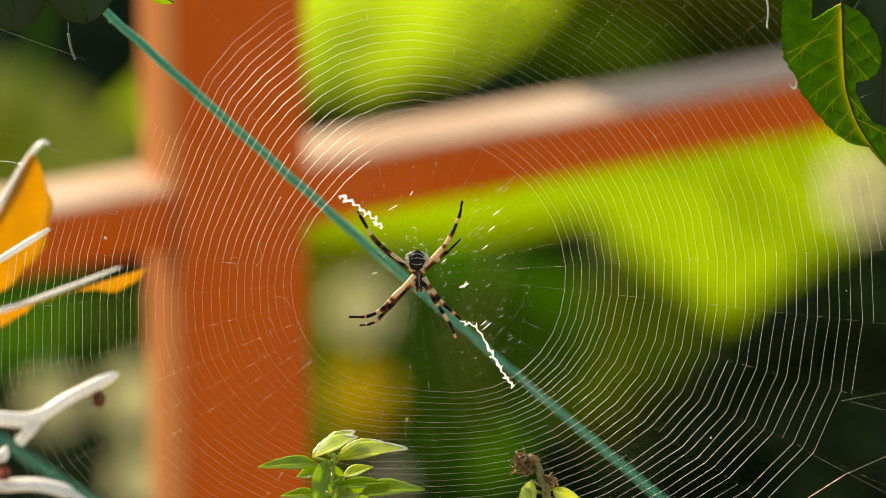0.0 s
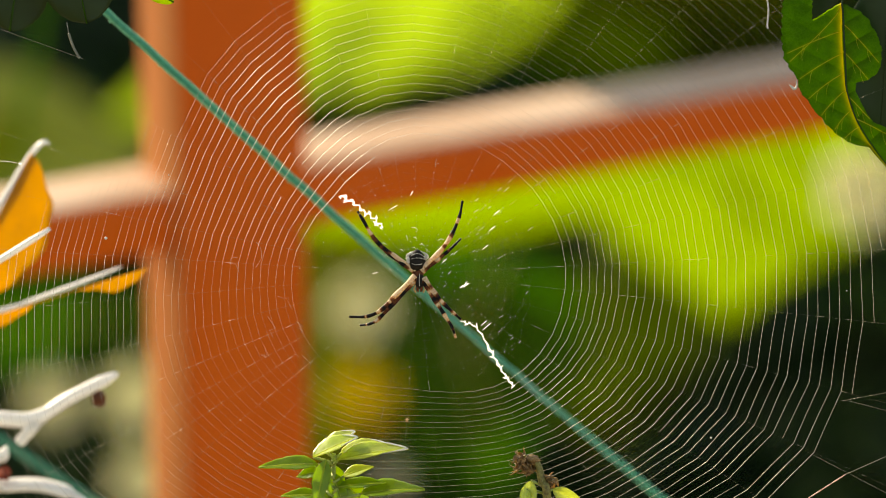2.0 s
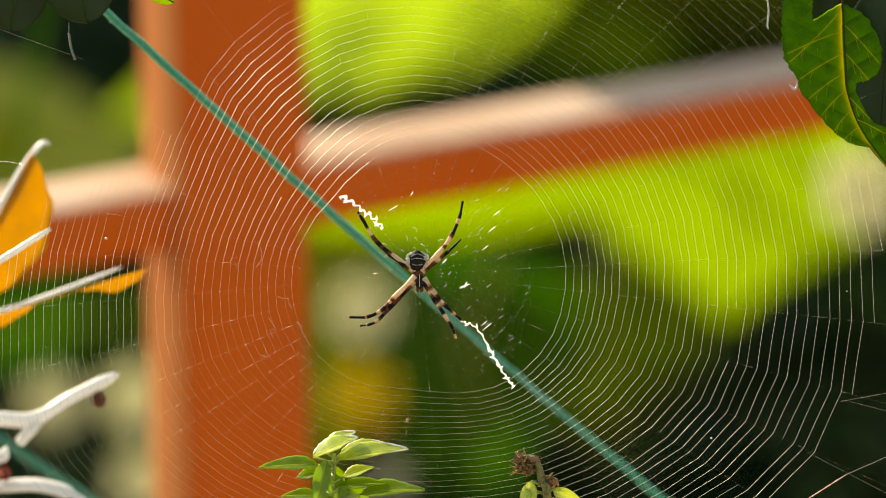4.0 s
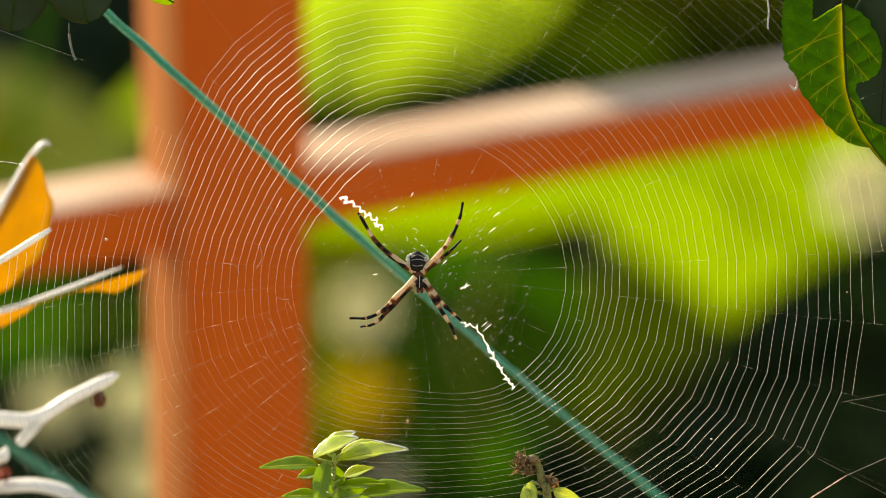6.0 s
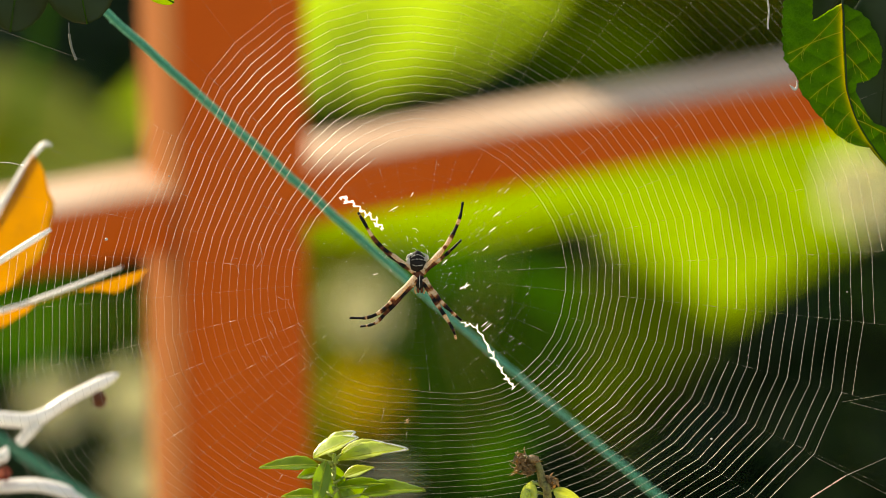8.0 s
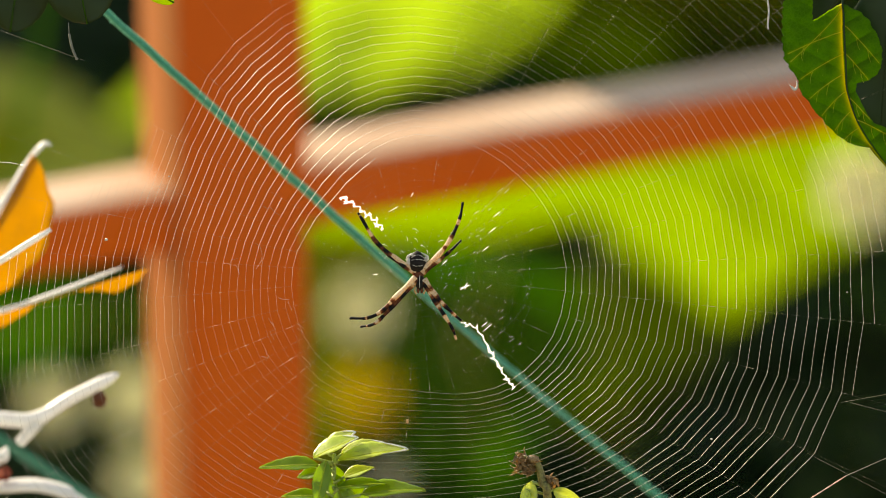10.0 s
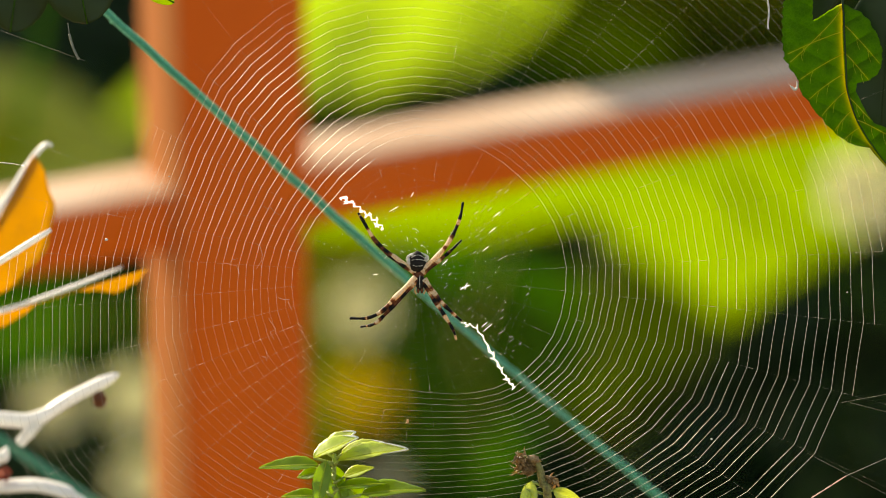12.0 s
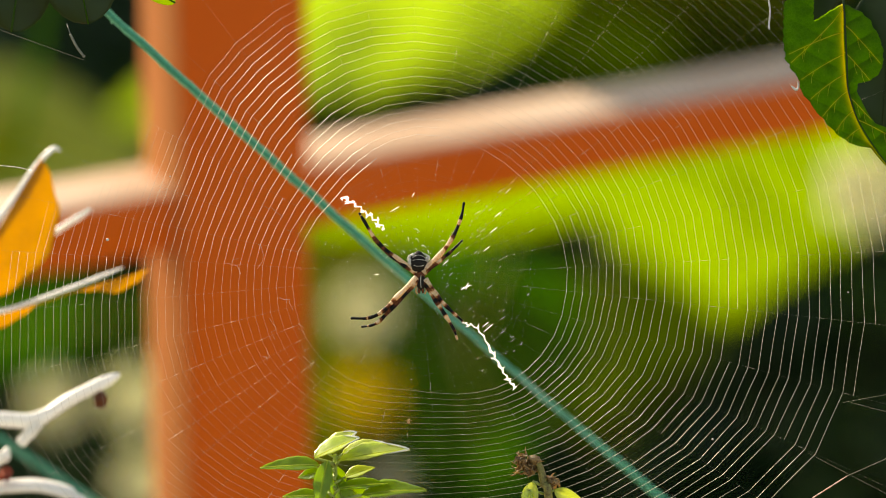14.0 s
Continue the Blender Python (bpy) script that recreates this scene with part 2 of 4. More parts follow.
        data.polygons.foreach_set("use_smooth", [smooth] * len(self.faces))
        data.update()
        return data


def clearer(m, share):
    """Lets a share of the light pass straight through a fine fibre."""
    n, ln = m.node_tree.nodes, m.node_tree.links
    out = n["Material Output"].inputs["Surface"]
    mix, clear = n.new("ShaderNodeMixShader"), n.new("ShaderNodeBsdfTransparent")
    mix.inputs[0].default_value = share
    ln.new(out.links[0].from_socket, mix.inputs[1])
    ln.new(clear.outputs[0], mix.inputs[2])
    ln.new(mix.outputs[0], out)


clearer(SILK, 0.6)


def thing(name, label, category, m, group="", kind=""):
    ob = new(name)
    ob.matrix_world = m
    ob.empty_display_size = 0.01
    return tagged(ob, label, category, group, kind)


def part(name, shape, materials, parent, label="", m=None, smooth=True):
    ob = new(name, shape.mesh(name, materials, smooth))
    ob.parent = parent
    if m:
        ob.matrix_basis = m
    return tagged(ob, label) if label else ob


def bend(points, steps=8):
    """A smooth line through a few points."""
    pts = [Vector(p) for p in points]
    pts = [2 * pts[0] - pts[1]] + pts + [2 * pts[-1] - pts[-2]]
    out = []
    for i in range(1, len(pts) - 2):
        a, b, c, d = pts[i - 1:i + 3]
        for k in range(steps):
            t = k / steps
            out.append(0.5 * (2 * b + (c - a) * t + (2 * a - 5 * b + 4 * c - d) * t * t + (3 * b - a - 3 * c + d) * t ** 3))
    return out + [pts[-2]]


def oval(t, s=0):
    """Half width of a plain pointed leaf along its length."""
    return max(0.02, math.sin(math.pi * min(1, t ** 0.75)) ** 0.9)


def heart(t, s=0):
    return max(0.02, (0.55 + 0.6 * math.sin(math.pi * min(1, t * 1.1 + 0.05))) * (1 - t ** 2.2) ** 0.8)


def facing(x, h, back, along, spin=0.0, tip=0.0):
    """A leaf's pose in the leaning axes: its length points 'along' degrees in the sheet, 'spin' rolls it about its length, 'tip' leans its tip to the camera."""
    return Matrix.Translation((x, h, -back)) @ Matrix.Rotation(radians(along - 90), 4, "Z") @ Matrix.Rotation(radians(tip), 4, "X") @ Matrix.Rotation(radians(spin), 4, "Y")


# ---- ground ----
def ground():
    s = Shape()
    n, reach = 60, 400.0
    for i in range(n + 1):
        for k in range(n + 1):
            u, v = 2 * i / n - 1, 2 * k / n - 1
            x, y = reach * u * abs(u) ** 2, reach * v * abs(v) ** 2
            s.points.append(Vector((x, y, 0.03 * noise.noise(Vector((x * 1.5, y * 1.5, 0))))))
    for i in range(n):
        for k in range(n):
            a = i * (n + 1) + k
            s.faces.append((a, a + n + 1, a + n + 2, a + 1))
            s.slots.append(0)
    tagged(new("ground", s.mesh("ground", SOIL)), "brown garden soil under the plants", "ground", kind="structure")


ground()


# ---- orange fence ----
def fence():
    m = Matrix.Translation(spot(-0.1282, 0.0261, 0.54)) @ Matrix.Rotation(radians(29), 4, "Z")
    top = m.translation.z - 0.0006
    m.translation.z = 0
    f = thing("fence", "orange painted wooden garden fence with one top rail", "fence", m)
    for u in (0, -1.3, 1.4):
        part("post", Shape().box((0.0685, 0.045, 1.75), bevel=0.003, side=1), [PAINT, SIDE_PAINT], f, m=Matrix.Translation((u + 0.0022, 0.0, -0.05)))
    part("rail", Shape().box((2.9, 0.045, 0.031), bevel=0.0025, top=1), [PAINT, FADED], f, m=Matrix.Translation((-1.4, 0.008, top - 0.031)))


fence()


# ---- planting behind the fence ----
def bed():
    """Low dark foliage, leaf by leaf, that covers the ground behind the fence."""
    rnd = random.Random(4)
    s = Shape()
    for i in range(7000):
        x, y = rnd.uniform(-2.4, 2.4), rnd.uniform(2.6, 7.0)
        z = 0.08 + 0.55 * rnd.random() ** 0.7 * (0.6 + 0.5 * noise.noise(Vector((x * 1.3, y * 1.3, 3))))
        size = rnd.uniform(0.1, 0.22)
        m = Matrix.Translation((x, y, z)) @ Euler((rnd.uniform(-1.7, -0.9), rnd.uniform(-0.5, 0.5), rnd.gauss(math.pi, 0.8))).to_matrix().to_4x4()
        s.blade(size, size * 0.3, oval, 0.3, 0.3, rows=4, cols=1, thick=0.0008, m=m, slot=i % 12 == 0 and x < 0.1)
    for i in range(4500):
        x, y = rnd.uniform(-1.6, 1.6), rnd.uniform(2.5, 5.4)
        size = rnd.uniform(0.1, 0.2)
        m = Matrix.Translation((x, y, rnd.uniform(0.02, 0.12))) @ Euler((rnd.uniform(-0.4, 0.4), rnd.uniform(-0.4, 0.4), rnd.uniform(0, 6.3))).to_matrix().to_4x4()
        s.blade(size, size * 0.34, oval, 0.2, 0.2, rows=4, cols=1, thick=0.0008, m=m)
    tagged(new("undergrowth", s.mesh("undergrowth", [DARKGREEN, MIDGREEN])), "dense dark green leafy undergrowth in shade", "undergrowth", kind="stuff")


bed()


def hedge():
    """Tall dense foliage out of view, added farther back to keep the bed in shade."""
    rnd = random.Random(6)
    s = Shape()
    for i in range(5000):
        x, y, z = rnd.uniform(-5, 2.5), rnd.gauss(5.4, 0.35), rnd.uniform(0.05, 1.85)
        size = rnd.uniform(0.14, 0.3)
        m = Matrix.Translation((x, y, z)) @ Euler((rnd.uniform(-1.7, -0.6), rnd.uniform(-0.5, 0.5), rnd.uniform(0, 6.3))).to_matrix().to_4x4()
        s.blade(size, size * 0.35, oval, 0.3, 0.3, rows=4, cols=1, thick=0.0008, m=m)
    tagged(new("hedge", s.mesh("hedge", DARKGREEN)), "unseen dark green hedge added to shade the flower bed", "hedge", kind="stuff")


hedge()


def broad_plant(label, foot, leaves, mat):
    """A large-leaved plant: each leaf hangs on its own stalk. leaves: base of the leaf in the leaning axes, length, half width, heading, roll, tip."""
    p = thing("broad_leaved_plant", label, "plant", Matrix.Translation(foot), group="broad-leaved plants behind the fence")
    inv = Matrix.Translation(-Vector(foot))
    for k, (x, h, back, length, width, along, spin, tip) in enumerate(leaves):
        where = inv @ spot(x, h, back)
        m = inv @ at(0, 0) @ facing(x, h, back, along, spin, tip)
        leaf = part("leaf", Shape().blade(length, width, heart, 0.04, 0.08, 0.005, 16, 6, 0.0012, rnd=random.Random(k)), mat, p, m=m)
        rib = [(0, length * t, -0.08 * length * t * t + 0.001) for t in (0, 0.25, 0.5, 0.75, 0.97)]
        part("midrib", Shape().tube(rib, [0.004, 0.0035, 0.003, 0.002, 0.0008], 6), VEIN, leaf)
        mid = where * 0.55 + Vector((0, 0.06, 0.04))
        part("stalk", Shape().tube(bend([(0, 0, 0), mid, where], 6), [0.006] * 6 + [0.003] * 7, 6), MIDGREEN, p)
    return p


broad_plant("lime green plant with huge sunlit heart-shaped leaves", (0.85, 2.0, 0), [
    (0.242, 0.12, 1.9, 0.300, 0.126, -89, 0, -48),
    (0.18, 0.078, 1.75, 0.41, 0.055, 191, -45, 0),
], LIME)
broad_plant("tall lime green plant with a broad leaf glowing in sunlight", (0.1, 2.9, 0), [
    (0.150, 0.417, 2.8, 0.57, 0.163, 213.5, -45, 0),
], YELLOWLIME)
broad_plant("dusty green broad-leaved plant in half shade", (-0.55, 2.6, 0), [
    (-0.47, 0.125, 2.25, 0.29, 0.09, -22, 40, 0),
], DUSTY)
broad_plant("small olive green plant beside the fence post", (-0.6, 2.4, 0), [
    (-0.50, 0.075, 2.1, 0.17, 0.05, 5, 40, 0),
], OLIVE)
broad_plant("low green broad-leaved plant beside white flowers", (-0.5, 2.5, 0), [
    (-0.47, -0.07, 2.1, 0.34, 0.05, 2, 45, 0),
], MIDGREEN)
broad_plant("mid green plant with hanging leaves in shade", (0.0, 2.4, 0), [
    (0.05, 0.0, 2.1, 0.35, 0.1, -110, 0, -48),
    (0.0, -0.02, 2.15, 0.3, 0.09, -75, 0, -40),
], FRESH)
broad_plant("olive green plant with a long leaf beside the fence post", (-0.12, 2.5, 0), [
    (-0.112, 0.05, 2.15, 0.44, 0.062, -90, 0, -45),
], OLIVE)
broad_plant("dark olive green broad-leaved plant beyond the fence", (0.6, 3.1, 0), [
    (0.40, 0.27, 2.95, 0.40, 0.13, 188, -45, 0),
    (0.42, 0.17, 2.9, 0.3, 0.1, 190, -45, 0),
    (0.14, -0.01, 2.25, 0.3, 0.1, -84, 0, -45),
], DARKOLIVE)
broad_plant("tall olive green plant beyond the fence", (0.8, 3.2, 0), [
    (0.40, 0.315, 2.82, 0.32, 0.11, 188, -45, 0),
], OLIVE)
# out of view: its leaf is added to cast shade on the rail
broad_plant("unseen tall green plant added to shade the fence rail", (-0.45, 1.1, 0), [
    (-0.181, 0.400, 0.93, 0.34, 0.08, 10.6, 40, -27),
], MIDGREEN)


def flower(label, x, h, back, size, mat, count=6):
    """An open flower on a thin stalk that stands in the soil."""
    centre = spot(x, h, back)
    f = thing("flower", label, "flower", Matrix.Translation((centre.x, centre.y + 0.03, 0)), group="flowers behind the fence")
    head = Matrix.Translation((0, -0.03, centre.z)) @ SHEET
    for k in range(count):
        m = head @ Matrix.Rotation(math.tau * k / count, 4, "Z") @ Matrix.Translation((0, size * 0.12, 0)) @ Matrix.Rotation(radians(12), 4, "X")
        part("petal", Shape().blade(size * 0.9, size * 0.45, oval, 0.1, 0.1, rows=6, cols=2, thick=0.0006), mat, f, m=m)
    part("flower_centre", Shape().ball((0, 0, 0.002), (size * 0.13, size * 0.13, size * 0.07)), GOLD, f, m=head)
    part("stalk", Shape().tube(bend([(0, 0, -0.02), (0.01, 0, centre.z * 0.5), head.translation], 6), 0.002, 6), DARKGREEN, f)


# the creamy flowers are added to give round, blurred highlight discs
for x, h, size in ((-0.35, -0.137, 0.028), (-0.275, -0.134, 0.034), (-0.27, -0.21, 0.03), (-0.05, -0.208, 0.02)):
    flower("creamy flower added for a pale out-of-focus disc", x, h, 2.3, size, PETAL)
flower("creamy flower added for a pale disc beside a huge leaf", 0.32, 0.045, 1.72, 0.036, PETAL)
flower("creamy flower added for an out-of-focus highlight before the leaves", -0.0665, -0.049, 1.95, 0.0285, PETAL, 8)
flower("golden yellow open flower on a thin stalk", -0.066, -0.122, 1.97, 0.032, GOLD)


# ---- the web ----
HUB = (-0.0092, -0.0088)


def spider_web():
    rnd = random.Random(12)
    web = thing("spider_web", "large round spider web of pale silk with a zigzag band", "spider web", at(*HUB))
    # free zone, outer edge and spacing of the sticky spiral, by direction in equal steps from the right, counter-clockwise
    inner = (0.051, 0.048, 0.047, 0.041, 0.044, 0.044, 0.040, 0.049)
    # drawn in at the upper left, where shade hides the outer turns
    outer = (0.168, 0.166, 0.165, 0.160, 0.160, 0.125, 0.104, 0.116, 0.150, 0.158, 0.165, 0.155, 0.150, 0.150, 0.147, 0.1585)
    gap = (0.0033, 0.0032, 0.0030, 0.0028, 0.0030, 0.0032, 0.0031, 0.0027, 0.0028, 0.0030, 0.0027, 0.0025, 0.0024, 0.0025, 0.0028, 0.0033)

    # how strongly threads glint in each direction, put into their thickness
    fat = (0.85, 0.66, 0.5, 0.44, 0.6, 1.05, 1.36, 1.1, 0.72, 0.42, 0.32, 0.29, 0.3, 0.46, 0.68, 0.76)

    def ring(values, a):
        f = (a / math.tau * len(values)) % len(values)
        i = int(f)
        t = f - i
        a, b, c, d = (values[(i + k) % len(values)] for k in (-1, 0, 1, 2))
        return 0.5 * (2 * b + (c - a) * t + (2 * a - 5 * b + 4 * c - d) * t * t + (3 * b - a - 3 * c + d) * t ** 3)

    def thinned(p):
        # light on the threads as thickness: thinnest at the upper rim, thickest far left
        if p.x < 0.01 and p.y > 0.008:
            return 1 - 0.75 * min(1, max(0, (p.length - 0.088) / 0.016)) * min(1, (p.y - 0.008) / 0.015)
        if p.x < -0.04 and abs(p.y) < 0.06:
            return 0.62 + 0.6 * min(1, max(0, (p.length - 0.085) / 0.025)) * (1 - abs(p.y) / 0.06)
        return 1 - 0.45 * min(1, max(0, (p.y - 0.06) / 0.02))

    # the radii as the spider set them, in degrees from the right, counter-clockwise
    spokes = (3, 12.5, 21.5, 30, 36.7, 45, 53, 62, 71.5, 80.5, 91, 101, 110, 118.5, 128.3, 136.3, 150.5, 161, 169, 176.5, 185, 194, 202.2,
              208.8, 213.5, 219.5, 227, 236, 246, 256, 266, 276, 288, 296, 304, 311, 319, 327, 336, 344.3, 354)
    count = len(spokes)
    angles = [radians(a) for a in spokes]
    slack = [rnd.uniform(-0.006, 0.006) for _ in angles]

    def point(k, r):
        a = angles[k % count] + slack[k % count] * (r / 0.15) ** 2
        x, y = r * math.cos(a), r * math.sin(a)
        # the upper part of the web bellies away from the camera
        away = 0.032 * min(1, max(0, (y - 0.05 + 0.25 * x) / 0.07)) ** 1.3
        return Vector((x * (1 + away / REACH), y * (1 + away / REACH), -away))

    for k in range(count):
        far = ring(outer, angles[k]) * rnd.uniform(1.15, 1.4)
        line = [point(k, 0.006 + (far - 0.006) * i / 14) for i in range(15)]
        s = Shape().tube(line, [0.000006 if p.length < 0.042 or 4.2 < angles[k] < 6.1 else 0.00001 for p in line], 6)
        # small glints of light, built as short thickened bits of thread
        for _ in range(3 if 4.2 < angles[k] < 6.1 else 14 if angles[k] < 0.7 or angles[k] > 3.3 else 4):
            r = rnd.uniform(0.03, far)
            n = rnd.uniform(0.001, 0.004)
            s.tube([point(k, r), point(k, r + n / 2), point(k, r + n)], [0.00002, 0.00005, 0.00002], 5)
        part("radial_thread", s, SILK, web)
    for n in range(48):
        size = rnd.uniform(0.000054, 0.00008)
        run = []
        for k in range(count + 1):
            at_k = (k + 12) % count
            a = angles[at_k]
            drift = 0.3 * noise.noise(Vector((n * 0.2, math.cos(a) * 0.9, math.sin(a) * 0.9))) + 0.07 * rnd.uniform(-1, 1)
            first, last = ring(inner, a), ring(outer, a)
            share = ring(gap, a) * (n + k / count + drift) / (last - first)
            # towards the right the turns lie wider apart the farther out they are
            widen = 0.22 * max(0, math.cos(a + 0.3))
            r = first + (last - first) * share * (1 - widen + widen * share)
            fits = share < 1
            if fits:
                run.append(point(at_k, r))
            if (not fits or rnd.random() < 0.01 or k == count) and run:
                if len(run) > 1:
                    # each piece hangs a little inwards between the radii
                    line = []
                    for p, q in zip(run, run[1:]):
                        line += [p, (p + q) / 2 * 0.9994]
                    line.append(run[-1])
                    part("spiral_thread", Shape().tube(line, [size * ring(fat, math.atan2(p.y, p.x) % math.tau) * thinned(p) for p in line], 6), SILK, web)
                run = []
    # fine dotted threads of the hub
    for n in range(16):
        r = 0.0065 + 0.0022 * n
        s = Shape()
        ringline = [point(k, r * (1 + 0.05 * rnd.uniform(-1, 1)) + 0.0022 * k / count) for k in range(count + 1)]
        s.tube(ringline, 0.000004, 4)
        for p, q in zip(ringline, ringline[1:]):
            if rnd.random() < (0.6 if p.x + p.y > -0.012 else 0.35):
                s.ball(p.lerp(q, rnd.uniform(-0.15, 0.15)), rnd.uniform(0.00005, 0.00015), 4, 6, slot=1)
        part("hub_thread", s, [SILK, WHITE_SILK], web)
    # short glints right of the hub, built as white silk ribbons
    for _ in range(34):
        a, r = rnd.uniform(-0.9, 0.9), rnd.uniform(0.008, 0.044)
        p = Vector((r * math.cos(a), r * math.sin(a), 0.0002))
        lie = rnd.gauss(0.62, 0.14)
        d = Vector((math.cos(lie), math.sin(lie), 0)) * rnd.uniform(0.0004, 0.0013)
        part("silk_glint", Shape().ribbon([p - d, p, p + d], [0.00002, rnd.uniform(0.000025, 0.00005), 0.00002]), WHITE_SILK, web)
    for _ in range(16):
        p = Vector((rnd.gauss(0, 0.006), 0.008 + rnd.gauss(0, 0.003), 0.001))
        q = p + Vector((rnd.uniform(-0.003, 0.003), rnd.uniform(-0.001, 0.002), 0))
        part("silk_glint", Shape().tube([p, (p + q) / 2 + Vector((0, 0.0005, 0)), q], [0.00004, 0.0001, 0.00004], 5), WHITE_SILK, web)
    # broken, tangled threads on the worn side of the web
    for a, r in ((2.72, 0.06), (2.95, 0.058), (3.05, 0.064), (3.3, 0.05), (3.42, 0.055), (3.52, 0.046), (3.6, 0.06), (3.75, 0.05)):
        p = Vector((r * math.cos(a), r * math.sin(a), 0))
        line = [p]
        for _ in range(4):
            line.append(line[-1] + Vector((rnd.uniform(-0.003, 0.003), rnd.uniform(-0.0035, 0.001), 0)))
        part("loose_thread", Shape().tube(line, 0.00004, 5), SILK, web)
    for x, y, size in ((-0.1102, 0.0126, 0.0006), (0.104, -0.058, 0.0004), (0.152, -0.006, 0.0003), (-0.088, 0.035, 0.0003)):
        part("trapped_speck", Shape().ball((x, y, 0.0003), (size, size * 0.9, size * 0.6), 5, 7, rough=0.2, rnd=rnd), SILVER, web, "pale speck of plant fluff")
    gnat = Shape().ball((-0.0036, -0.0518, 0.0004), (0.0004, 0.0008, 0.0004), 6, 8)
    for a in (0.4, 1.2, 2.0, 2.8, 3.8, 5.4):
        p = Vector((-0.0036, -0.0518, 0.0004))
        gnat.tube([p, p + Vector((math.cos(a), math.sin(a), 0)) * 0.0013], [0.0001, 0.00003], 4)
    part("trapped_gnat", gnat, CREAM, web, "tiny gnat caught in the threads")
    # a tuft of silk, and thread glints built as bright white ribbons
    flecks = ((-0.0086, 0.0234, 30, 4), (0.0264, 0.016, 38, 3.4), (0.028, 0.0216, 38, 3.2), (0.024, 0.0094, 38, 3), (0.0120, 0.0090, 40, 3),
              (0.0170, -0.0042, 30, 2.6), (0.0246, -0.0186, 40, 4.4), (0.0236, -0.0174, 40, 3), (-0.015, 0.0003, 10, 2), (-0.002, 0.0285, 60, 2), (0.0095, 0.0045, 40, 2.4))
    for x, y, a, size in flecks:
        d = Vector((math.cos(radians(a)), math.sin(radians(a)), 0)) * size * 0.0005
        p = Vector((x, y, 0.0003))
        part("silk_glint", Shape().ribbon([p - d, p - d * 0.3, p + d * 0.5, p + d], [0.00003, 0.00011, 0.00014, 0.00003]), WHITE_SILK, web)
    tuft = Shape()
    for k in range(7):
        p = Vector((0.0168, -0.0042, 0.0004))
        f = rnd.uniform(-1, 1)
        q = p + Vector((0.0022 * f + rnd.uniform(-0.0008, 0.0008), 0.0016 * f + rnd.uniform(-0.0008, 0.0008), rnd.uniform(0, 0.0005)))
        tuft.ribbon([p, (p + q) / 2 + Vector((0, 0.0004, 0)), q], [0.00028, 0.00013, 0.00004])
    part("silk_tuft", tuft, WHITE_SILK, web)

    def zigzag(path, waves, high, size, spurs):
        line = bend(path, 12)
        out, radii = [], []
        for i in range(waves * 2 + 1):
            f = i / (waves * 2) * (len(line) - 1.001)
            p, q = line[int(f)], line[int(f) + 1]
            along = (q - p).normalized()
            side = Vector((-along.y, along.x, 0))
            c = p.lerp(q, f - int(f)) + side * high * (1 if i % 2 else -1) * rnd.uniform(0.4, 1.3) + along * high * rnd.uniform(-0.4, 0.4)
            out.append(c + Vector((0, 0, 0.0004)))
            radii.append(size * rnd.choice((0.4, 0.6, 0.9, 1.3)))
        radii[0], radii[-1] = size * 0.4, size * 0.3
        sh = Shape().ribbon(out, radii)
        for _ in range(spurs):
            p = rnd.choice(out)
            d = Vector((rnd.gauss(0, 1), rnd.gauss(0, 1), 0)).normalized() * rnd.uniform(0.0008, 0.0016)
            sh.ribbon([p, p + d * 0.5, p + d], [size * 1.1, size * 0.5, size * 0.06])
        return sh

    part("zigzag_band", zigzag([(-0.027, 0.0282, 0), (-0.0215, 0.024, 0), (-0.0165, 0.0205, 0), (-0.0120, 0.0164, 0)], 7, 0.0008, 0.00056, 22), WHITE_SILK, web, "thick white zigzag silk")
    part("zigzag_band", zigzag([(0.0154, -0.0166, 0), (0.0212, -0.0194, 0), (0.0264, -0.028, 0), (0.0304, -0.035, 0), (0.034, -0.0396, 0)], 11, 0.0003, 0.00038, 26), WHITE_SILK, web, "thick white zigzag silk")
    # a few frame threads at the rim
    for a, b in (((0.1384, -0.0794), (0.1516, -0.071)), ((0.1516, -0.071), (0.19, -0.054))):
        s = Shape()
        pts = [Vector((*a, 0)).lerp(Vector((*b, 0)), t / 16) for t in range(17)]
        s.tube(pts, [0.00012 * rnd.uniform(0.6, 2.2) for _ in pts], 6)
        red = a[0] < 0.15
        part("frame_thread", s if red else Shape().tube(pts, 0.00004, 6), RED_SILK if red else SILK, web, "reddish beaded frame thread" if red else "")
    for a, b in (((0.153, -0.045), (0.18, -0.052)), ((0.138, -0.063), (0.19, -0.09)), ((-0.157, 0.09), (-0.118, 0.076)), ((-0.16, -0.03), (-0.12, -0.1)), ((-0.15, 0.0), (-0.23, 0.02)), ((0.16, 0.02), (0.2865, 0.05)), ((0.15, -0.045), (0.2865, -0.02))):
        part("frame_thread", Shape().tube([Vector((*a, 0)).lerp(Vector((*b, 0)), t / 6) for t in range(7)], 0.000022, 6), SILK, web)
    return web


web = spider_web()


